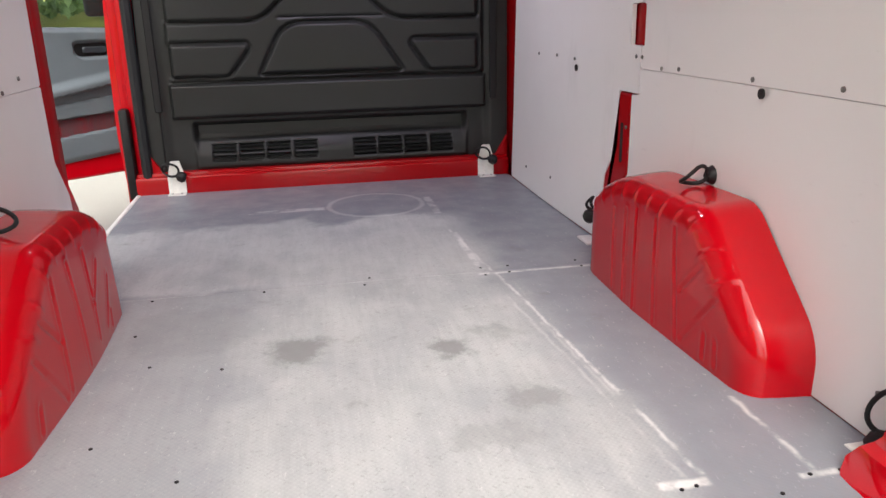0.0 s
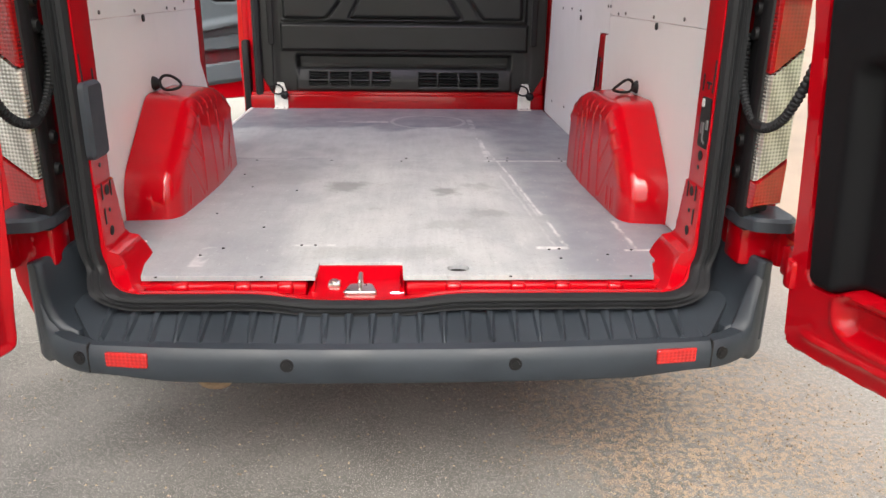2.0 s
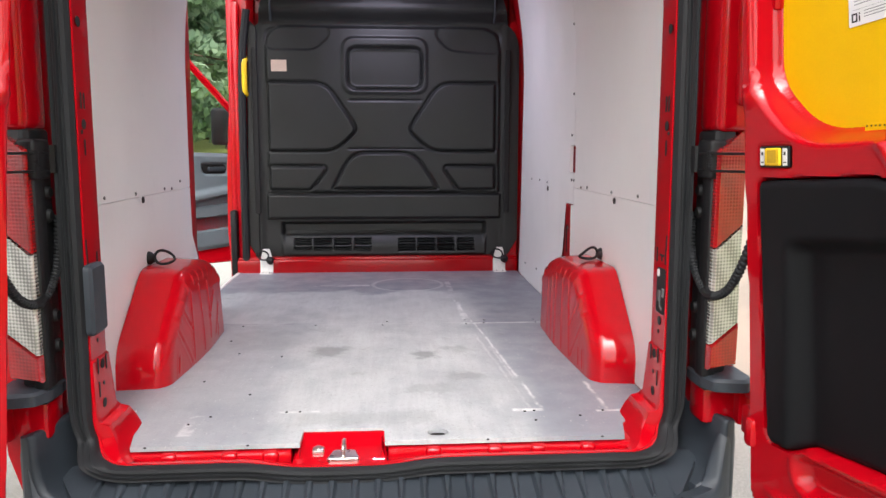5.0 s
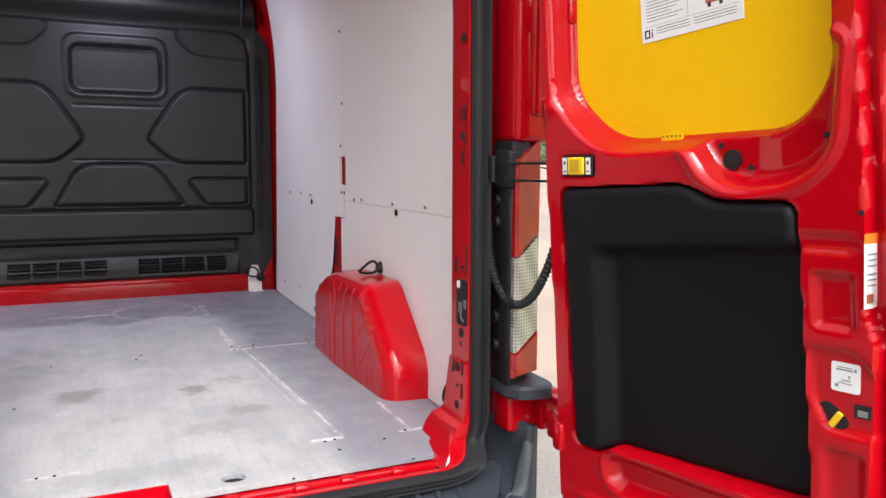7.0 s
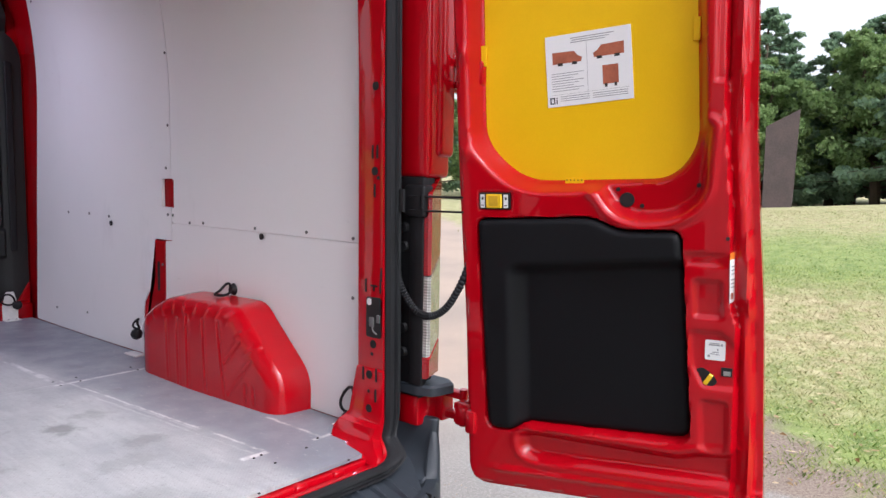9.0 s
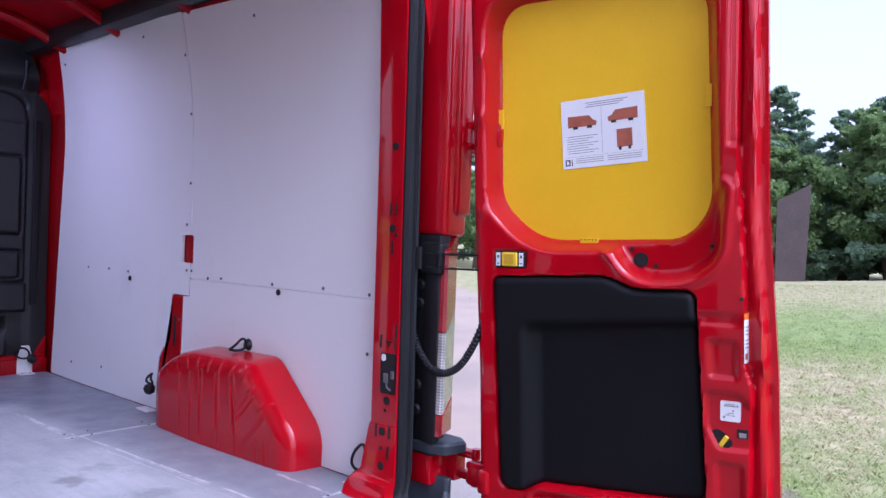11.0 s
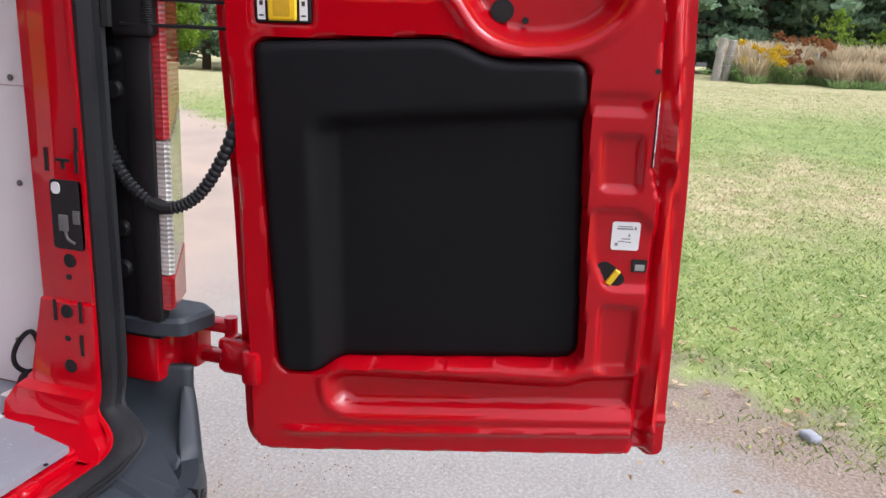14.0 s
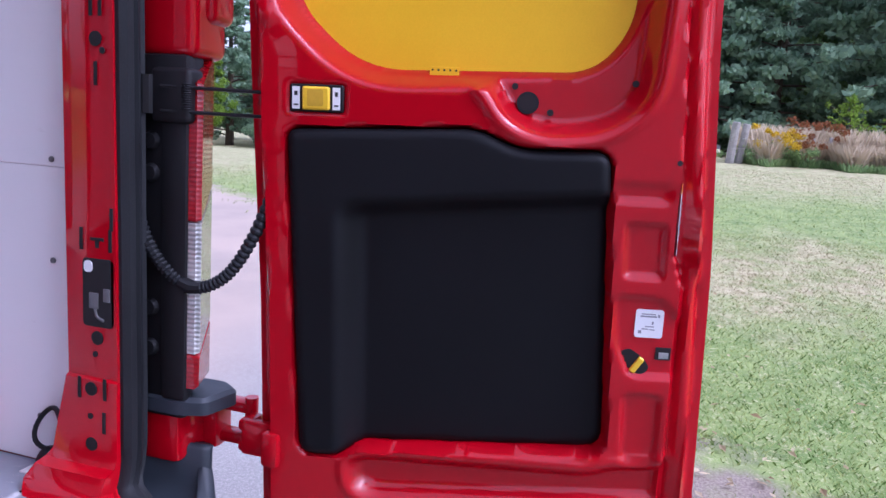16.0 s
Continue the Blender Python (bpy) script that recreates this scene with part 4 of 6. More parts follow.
loop = densify(opening(0.812, 0.571, 2.40, 0.15, 0.12, 16), 0.02)
seal = [(1.15 * o, y) for o, y in [(-0.025, -0.004), (-0.027, -0.022), (-0.020, -0.034), (-0.010, -0.036), (-0.006, -0.029), (-0.001, -0.029), (0.002, -0.036), (0.008, -0.035), (0.011, -0.028), (0.015, -0.028), (0.020, -0.033), (0.025, -0.020), (0.025, -0.004)]]
part("door_seal", sweep(loop, seal), RUBBER, van, "black ribbed rubber seal round the rear opening", smooth=40)
part("rear_frame", sweep(loop, [(-0.034, 0.0), (-0.034, -0.012), (0.018, -0.012), (0.022, -0.004), (0.022, 0.03), (-0.02, 0.03), (-0.02, 0.0)]), RED, van, "red painted rear door frame", smooth=40)
# inner faces of the rear pillars: a flat face that sweeps inwards at its foot
for s in (1, -1):
    AT[:] = (0.02 - s * 0.018, 0.0, 0.0)
    prof = [(0.685, 0.592), (0.708, 0.606), (0.730, 0.626), (0.746, 0.644), (0.753, 0.660), (0.757, 0.672), (0.780, 0.680), (0.788, 0.695), (0.790, 0.846), (0.797, 0.850), (0.798, 1.2), (0.800, 1.8), (0.79, 2.2), (0.76, 2.36)]
    ys = [(-0.014, -0.002), (-0.004, 0.0), (0.0, 0.0), (0.04, 0.001), (0.07, 0.001), (0.105, -0.003), (0.118, -0.05)]
    verts = [(s * (x - d), y + lean(z) + 0.09 * min(1.0, max(0.0, y / 0.07)) * (1 - min(1, max(0, (z - 0.6) / 0.15))), z) for y, d in ys for x, z in prof] + [(s * (x + 0.06), y + lean(z), z - 0.02) for y, d in ys for x, z in prof]
    n, m = len(prof), len(ys)
    faces = [[i * n + k, i * n + k + 1, (i + 1) * n + k + 1, (i + 1) * n + k] for i in range(m - 1) for k in range(n - 1)]
    faces += [[q + n * m for q in f][::-1] for f in faces]
    faces += [[k, k + 1, n * m + k + 1, n * m + k] for k in range(n - 1)] + [[(m - 1) * n + k, (m - 1) * n + k + 1, n * m + (m - 1) * n + k + 1, n * m + (m - 1) * n + k] for k in range(n - 1)]
    pillar = part("rear_pillar", (verts, faces), RED, van, "red painted rear pillar with fixing holes", smooth=30)
    AT[1:] = (-0.043, 0.014)
    # holes and slots are uncut: dark plates just proud of the face paint their shade
    dot = mesh_of("pillar_hole", *tube([(0, 0, 0), (0.0015, 0, 0)], [0.0135, 0.0135], 14), DARKHOLE)
    pin = mesh_of("pillar_pin_hole", *tube([(0, 0, 0), (0.0015, 0, 0)], [0.006, 0.006], 10), DARKHOLE)
    slot = mesh_of("pillar_slot", *block(0, 0.0015, -0.0035, 0.0035, -0.021, 0.021, 0), DARKHOLE)
    turn = Matrix.Rotation(radians(180 if s > 0 else 0), 4, "Z")
    shared("pillar_hole", dot, [(s * 0.7962, 0.145, z) for z in (0.914, 1.72, 1.46)] + [(s * 0.7880, 0.153, z) for z in (0.816, 0.706)], pillar, turn)
    shared("pillar_pin_hole", pin, [(s * 0.7962, 0.150, 0.882), (s * 0.7962, 0.13, 1.44), (s * 0.7880, 0.155, 0.762)], pillar, turn)
    shared("pillar_slot", slot, [(s * 0.7880, y, z) for y, z in ((0.180, 0.816), (0.122, 0.818), (0.124, 0.752))], pillar, turn)
    shared("pillar_slot", slot, [(s * 0.7962, y, z) for y, z in ((0.180, 1.10), (0.115, 1.10), (0.112, 1.14), (0.145, 1.40), (0.135, 1.52), (0.155, 1.52))], pillar, turn)
    if s > 0:
        # a dark plate gives the aperture its shade by colour
        catch = part("lock_aperture", prism(rounded([(0.108, 0.935), (0.178, 0.935), (0.178, 1.065), (0.108, 1.065)], 0.010), side_put(0.7985, 1), 0.0, 0.0025), DARKHOLE, pillar, "dark aperture showing a wiring connector")
        part("connector", join(block(0.793, 0.797, 0.142, 0.162, 0.970, 1.000, 0.001), tube(curve([(0.796, 0.15, 0.97), (0.796, 0.145, 0.955), (0.796, 0.13, 0.948)], 6), 0.003), block(0.793, 0.797, 0.116, 0.130, 0.985, 1.01, 0.001)), CONNECTOR, catch)
        # white plate paints a spot of light into the dark aperture
        part("light_spot", prism(rounded([(0.155, 1.038), (0.174, 1.038), (0.174, 1.060), (0.155, 1.060)], 0.010), side_put(0.7965, 1), 0.0, 0.002), PAPER, catch)
        part("tee_mark", join(block(0.7955, 0.798, 0.130, 0.160, 1.098, 1.104, 0), block(0.7955, 0.798, 0.141, 0.149, 1.085, 1.10, 0)), DARKHOLE, pillar)
    else:
        part("pillar_cover", prism(rounded([(0.085, 0.905), (0.185, 0.905), (0.185, 1.095), (0.085, 1.095)], 0.02), side_put(0.7985, -1), 0.0, 0.022, 0.008), GREY, pillar, "dark grey plastic pillar cover")
    # sloping lip at the pillar's foot
    AT[1:] = (0.0, 0.0)
    part("pillar_foot", block(min(s * 0.675, s * 0.74), max(s * 0.675, s * 0.74), 0.03, 0.20, 0.575, 0.604, 0.012, 3), RED, van)

# rear sill with pressed bumps and the striker well
AT[:] = (0.02, 0.022, 0.0)
part("rear_sill", join(block(-0.70, -0.255, -0.002, 0.06, 0.560, 0.600, 0.008), block(0.005, 0.70, -0.002, 0.06, 0.560, 0.600, 0.008), block(-0.255, 0.005, 0.13, 0.16, 0.555, 0.606, 0.004), block(-0.26, 0.01, -0.008, 0.03, 0.540, 0.556, 0.006)), RED, van, "red painted rear sill", smooth=40)
for x in (-0.58, -0.42, -0.31, 0.13, 0.30, 0.42, 0.56):
    part("sill_bump", block(x - 0.022, x + 0.022, -0.012, 0.03, 0.572, 0.603, 0.010, 3), RED, van)
well = part("striker_well", join(prism([(-0.035, 0.550), (0.106, 0.550), (0.108, 0.612), (0.100, 0.611), (0.072, 0.590), (0.060, 0.584), (-0.035, 0.574)], lambda u, v, w: (w, u, v), -0.250, 0.002),
                                 prism([(-0.250, 0.565), (-0.234, 0.606), (-0.234, 0.565)], lambda u, v, w: (u, w, v), 0.0, 0.13), prism([(0.002, 0.565), (-0.012, 0.606), (-0.012, 0.565)], lambda u, v, w: (u, w, v), 0.0, 0.13)), RED, van, "red recess for the door striker")
part("striker", join(tube(curve([(-0.115, 0.045, 0.578), (-0.115, 0.045, 0.609), (-0.115, 0.02, 0.617), (-0.115, -0.005, 0.609), (-0.115, -0.005, 0.574)], 6), 0.0055, 8),
                     prism(rounded([(-0.16, -0.022), (-0.07, -0.022), (-0.085, 0.04), (-0.145, 0.04)], 0.01), lambda u, v, w: (u, v, w), 0.572, 0.586, 0.002)), STEEL, well, "bright steel striker loop")
part("striker_nut", join(block(-0.202, -0.170, 0.022, 0.054, 0.578, 0.592, 0.003), tube([(-0.186, 0.038, 0.590), (-0.186, 0.038, 0.597)], 0.009, 10)), STEEL, well)

# ---- rear corner panels, lamps, hinges ----
AT[:] = (0.02, -0.01, 0.0)
bolt_me = mesh_of("hinge_bolt", *tube([(-0.004, 0, 0), (0.004, 0, 0)], [0.011, 0.011], 6), RED)
for s in (1, -1):
    q = lambda a, b: (min(s * a, s * b), max(s * a, s * b))
    part("corner_panel", join(block(*q(0.868, 0.985), 0.085, 0.16, 0.50, 2.5, 0.02), block(*q(0.862, 0.975), -0.03, 0.10, 1.455, 2.5, 0.02, 3), block(*q(0.90, 0.98), -0.045, 0.05, 1.52, 2.5, 0.02, 3),
                              block(*q(0.868, 0.975), 0.0, 0.10, 0.66, 0.775, 0.012)), RED, van, "red rear corner bodywork", smooth=40)
    gut = part("lamp_backing", join(block(*q(0.857, 0.890), -0.020, 0.090, 0.76, 1.46, 0.01), block(*q(0.848, 0.880), -0.028, 0.03, 0.80, 1.42, 0.010)), MATTE, van, "black plastic lamp backing panel", smooth=40)
    for z in (1.30, 1.24, 0.98, 0.90):
        part("clip_lug", tube([(s * 0.86, 0.055, z), (s * 0.848, 0.055, z)], [0.020, 0.014], 12), MATTE, gut)
    # lamp: red, clear, red, with slanted divisions
    x0, x1 = 0.856, 0.953
    def lens_part(name, pts, m, lab):
        return part(name, prism([(s * u, v) for u, v in pts], lambda u, v, w: (u, -0.010 - w + 0.65 * max(0, s * u - 0.892), v), 0.0, 0.042, 0.008), m, cluster, lab)
    cluster = part("tail_lamp", block(*q(0.862, 0.918), -0.018, 0.08, 0.81, 1.462, 0.010), MATTE, van, "tall tail lamp with red and clear lenses")
    lens_part("upper_lens", [(x0, 1.155), (x1, 1.213), (x1, 1.47), (x0, 1.41)], LENS_RED, "red ribbed lens")
    lens_part("middle_lens", [(x0, 0.898), (x1, 0.947), (x1, 1.210), (x0, 1.152)], LENS_CLEAR, "clear ribbed lens")
    lens_part("lower_lens", [(x0, 0.828), (x1, 0.830), (x1, 0.944), (x0, 0.895)], LENS_RED, "red ribbed lens")
    part("lamp_shelf", prism(rounded([(s * 0.852, 0.09), (s * 0.985, 0.09), (s * 0.985, -0.04), (s * 0.955, -0.08), (s * 0.87, -0.062), (s * 0.850, -0.01)], 0.015), lambda u, v, w: (u, v, w), 0.772, 0.806, 0.008), GREY, van, "grey plastic shelf below the tail lamp")
    # hinges and check strap
    hz = 0.72
    for z in (hz, 1.78):
        hinge = part("door_hinge", block(*q(0.955, 1.015), -0.03, 0.06, z - 0.055, z + 0.060, 0.008), RED, van, "red painted door hinge", smooth=40)
        for a in (z + 0.025, z - 0.045):
            part("hinge_lug", block(*q(0.97, 1.01), -0.095, -0.02, a, a + 0.025, 0.008), RED, hinge, smooth=40)
        part("hinge_pin", tube([(s * 0.985, -0.095, z - 0.06), (s * 0.985, -0.095, z + 0.06)], 0.014, 12), RED, hinge)
        for a in (z + 0.006, z - 0.038):
            part("hinge_knuckle", block(*q(0.93, 0.985), -0.125, -0.095, a, a + 0.025, 0.008), RED, hinge, smooth=40)
        part("hinge_arm", block(*q(0.925, 0.945), -0.175, -0.105, z - 0.04, z + 0.035, 0.008), RED, hinge, smooth=40)
        part("hinge_foot", block(*q(0.905, 0.935), -0.20, -0.160, z - 0.05, z + 0.025, 0.012), RED, hinge, smooth=40)
        shared("hinge_bolt", bolt_me, [(s * 0.954, 0.01, z + 0.03), (s * 0.954, 0.01, z - 0.03)], hinge)
    part("check_block", join(block(*q(0.838, 0.885), -0.040, 0.045, 1.335, 1.435, 0.010, 3), tube([(s * 0.845, 0.055, 1.35), (s * 0.845, 0.055, 1.42)], 0.018, 10)), MATTE, van, "black door check block")
    part("check_spring", join(*[tube([(s * 0.845 + 0.009 * math.cos(a), -0.03 + 0.009 * math.sin(a), 1.362 + 0.004 * k) for a in np.linspace(0, 2 * math.pi, 10, endpoint=False)], 0.0016, 5, True) for k in range(12)]), MATTE, van)
    part("check_rod", join(tube([(s * 0.836, 0.02, 1.400), (s * 0.845, -0.04, 1.400), (s * 0.915, -0.19, 1.400)], 0.0035, 6), tube([(s * 0.836, 0.02, 1.356), (s * 0.845, -0.04, 1.356), (s * 0.915, -0.19, 1.356)], 0.0035, 6)), MATTE, van, "thin steel door check rods")
    part("check_anchor", block(*q(0.895, 0.925), -0.20, -0.165, 1.33, 1.425, 0.008, 3), MATTE, van, "black plastic anchor of the door check")
    # corrugated wiring hose
    path = curve([(s * 0.850, 0.085, 1.24), (s * 0.845, 0.072, 1.15), (s * 0.845, 0.028, 1.075), (s * 0.855, -0.035, 1.030), (s * 0.875, -0.095, 1.052), (s * 0.890, -0.145, 1.13), (s * 0.905, -0.190, 1.25)], 26)
    part("wiring_hose", tube(path, [0.0125 if k % 3 else 0.0095 for k in range(len(path))], 9), RUBBER, van, "black corrugated wiring hose", smooth=0)
    part("hose_boot", tube([path[70], path[78], path[86]], [0.013, 0.0145, 0.012], 10), MATTE, van)

# ---- bumper ----
AT[:] = (0.02, 0.04, 0.0)
def bumper_plan(t):
    """Plan of the bumper's outer face, t from -1 to 1: (x, y) and the outward normal."""
    a = abs(t)
    s = 1 if t >= 0 else -1
    if a < 0.72:
        x = a / 0.72 * 0.74
        y = -0.238 + 0.035 * (x / 0.74) ** 2.4
        n = Vector((0.10 * (x / 0.74), -1.0)).normalized()
    elif a < 0.90:
        k = (a - 0.72) / 0.18 * (math.pi / 2)
        w = k / (math.pi / 2)
        x, y = 0.74 + 0.205 * w, -0.203 + 0.158 * (0.35 * w + 0.65 * w * w) - 0.010 * math.sin(math.pi * w)
        n = Vector((0.10 + 0.75 * min(1, 1.6 * w), -1 + 0.35 * w)).normalized()
    else:
        x, y = 0.945 - 0.05 * ((a - 0.9) / 0.1) ** 2, -0.045 + (a - 0.90) / 0.10 * 0.05
        n = Vector((0.85, -0.65)).normalized().lerp(Vector((1.0, 0.0)), (a - 0.9) / 0.1)
    x += (0.030 if s > 0 else 0.004) * max(0.0, (a - 0.60) / 0.40)
    return s * x, y, s * n[0], n[1]


def bumper_shell():
    verts, faces = [], []
    ts = np.linspace(-1, 1, 141)
    for t in ts:
        x, y, nx, ny = bumper_plan(t)
        up = float(st(np.array(abs(x)), 0.888, 0.928))
        top = 0.512 + 0.150 * up
        bot = 0.420 + 0.014 * float(st(np.array(abs(x)), 0.55, 0.75)) - 0.03 * up
        deep = 0.055 - 0.025 * up
        ring_pts = [(0.05, bot), (0.008, bot + 0.004), (0.0, bot + 0.016), (0.0, top - 0.030 - 0.02 * up), (0.004, top - 0.010), (0.014, top), (deep - 0.008, top), (deep, top - 0.010), (deep + 0.008, 0.50), (deep + 0.03, 0.47)]
        verts += [(x - nx * o, y - ny * o, z) for o, z in ring_pts]
    m = len(ring_pts)
    for i in range(len(ts) - 1):
        for k in range(m):
            faces.append([i * m + k, i * m + (k + 1) % m, (i + 1) * m + (k + 1) % m, (i + 1) * m + k])
    faces += [list(range(m)), [(len(ts) - 1) * m + k for k in range(m)][::-1]]
    return verts, faces


bumper = part("rear_bumper", bumper_shell(), GREY, van, "dark grey textured plastic rear step bumper", smooth=40)
tread_out = rounded([(-0.76, -0.165), (-0.4, -0.195), (0.4, -0.195), (0.77, -0.165), (0.87, -0.02), (0.87, 0.02), (-0.86, 0.02), (-0.86, -0.02)], 0.02)


def tread_height(U, V):
    w = 0.506 + 0.27 * np.clip(V + 0.19, 0, 0.2)
    pitch = 0.0605
    k = np.round((U + 0.02) / pitch)
    c = k * pitch - 0.02
    half = 0.0025 + 0.0125 * np.clip((V + 0.19) / 0.20, 0, 1)               # ribs widen towards the sill
    rib = st(-(np.abs(U - c - 0.10 * (V + 0.08) * np.sign(c + 1e-6) * np.clip(np.abs(c) / 0.7, 0, 1)) - half), -0.003, 0.003)
    w = w + 0.0115 * rib * st(V, -0.185, -0.175) * st(-V, 0.03, 0.05) * st(0.76 - np.abs(U), 0.0, 0.01)
    return w


part("tread_plate", relief(np.arange(-0.87, 0.88, 0.0045), np.arange(-0.20, 0.03, 0.012), lambda U, V: sd(tread_out, U, V), tread_height, 0.47, lambda u, v, w: (u, v, w)), GREY, bumper, "ribbed grey plastic step tread", smooth=35)
for x in (-0.70, -0.42, 0.19, 0.52):
    part("red_bung", block(x - 0.009, x + 0.009, -0.045, -0.027, 0.538, 0.556, 0.004), RED, bumper)
for x in (-0.665, 0.675):
    y = bumper_plan(0.72 * abs(x) / 0.74)[1]
    tilt = Matrix.Translation((x, y, 0.482)) @ Matrix.Rotation(0.135 * (1 if x > 0 else -1), 4, "Z")
    part("bumper_reflector", moved(prism(rounded([(-0.052, -0.019), (0.052, -0.019), (0.052, 0.019), (-0.052, 0.019)], 0.006), lambda u, v, w: (u, -w, v), -0.006, 0.004, 0.002), tilt), REFLECTOR, bumper, "red rectangular bumper reflector")
for x, z in ((-0.28, 0.476), (0.27, 0.476), (-0.80, 0.48), (0.805, 0.48)):
    tt = 0.72 * abs(x) / 0.74 if abs(x) < 0.74 else 0.72 + 0.18 * math.asin(min(1, (abs(x) - 0.74) / 0.195)) / (math.pi / 2)
    bx, y, nx, ny = bumper_plan(math.copysign(tt, x))
    d = Vector((nx, ny, 0)).normalized()
    p = Vector((bx, y, z))
    part("parking_sensor", join(tube([p - d * 0.004, p + d * 0.002], [0.017, 0.0165], 16), tube([p, p + d * 0.004], [0.011, 0.010], 16)), MATTE, bumper, "round black parking sensor")
for s in (1, -1):
    tt = s * 0.735
    bx, y, nx, ny = bumper_plan(tt)
    part("bumper_joint", block(bx - 0.0015, bx + 0.0015, y - 0.0015, y + 0.02, 0.445, 0.515, 0), DARKHOLE, bumper)
part("tow_eye", tube([(-0.47 + 0.035 * math.cos(a), -0.17, 0.410 + 0.020 * math.sin(a)) for a in np.linspace(0, 2 * math.pi, 20, endpoint=False)], 0.011, 8, True), simple("rusty_steel", (0.20, 0.13, 0.08), 0.8, vary=0.3, scale=40), van, "rusty towing eye below the bumper")
for s in (1, -1):
    AT[0] = 0.02 + (0.024 if s > 0 else -0.004)
    plan = rounded([(0.838, 0.10), (0.838, 0.070), (0.884, -0.084), (0.896, -0.096), (0.928, -0.072), (0.945, -0.03), (0.93, 0.10)], [0.004, 0.02, 0.015, 0.008, 0.01, 0.02, 0.004])
    levels = [(0.46, 0.085, 0), (0.512, 0.075, 0), (0.522, 0.046, 0), (0.540, 0.024, 0), (0.570, 0.010, 0), (0.620, 0.002, 0), (0.690, 0.0, 1), (0.697, -0.004, 1), (0.699, -0.012, 1)]
    verts, m = [], len(plan)
    for z, flare, cap in levels:
        for u, v in plan:
            w = min(1.0, max(0.0, (0.925 - u) / 0.04))
            verts.append((s * (u - flare * w), v - 0.3 * flare * w, z - 0.30 * max(0.0, u - 0.85) * cap))
    faces = [[i * m + k, i * m + (k + 1) % m, (i + 1) * m + (k + 1) % m, (i + 1) * m + k][::int(s)] for i in range(len(levels) - 1) for k in range(m)]
    faces.append([(len(levels) - 1) * m + k for k in range(m)][::int(s)])
    part("bumper_corner", (verts, faces), GREY, bumper, smooth=55)
AT[:] = (0.0, 0.0, 0.0)
part("rear_valance", block(-0.78, 0.80, -0.04, 0.10, 0.41, 0.50, 0.02), MATTE, van)
# rear wheels, axle and the front of the van close the shape below and ahead
for x, y in ((0.86, 1.07), (-0.86, 1.07), (0.86, 4.55), (-0.86, 4.55)):
    w = part("wheel", tube([(x - 0.10, y, 0.34), (x - 0.085, y, 0.34), (x + 0.085, y, 0.34), (x + 0.10, y, 0.34)], [0.30, 0.34, 0.34, 0.30], 40), RUBBER, van, "black road wheel")
    part("rim", tube([(x - 0.105, y, 0.34), (x + 0.105, y, 0.34)], [0.20, 0.20], 24), STEEL, w)

# ---- cab ----
part("cab_body", join(block(0.94, 1.0, 3.05, 5.6, 0.45, 1.35, 0.05), block(-0.98, 0.98, 5.0, 5.75, 0.35, 1.25, 0.12, 4), block(-0.9, 0.9, 3.05, 4.3, 2.2, 2.56, 0.08, 3), block(-0.95, 0.95, 3.1, 5.6, 0.40, 0.5, 0.02),
                      tube([(0.92, 4.3, 2.3), (0.95, 5.2, 1.25)], 0.05, 8), tube([(-0.92, 4.3, 2.3), (-0.95, 5.2, 1.25)], 0.05, 8)), RED, van, smooth=40)


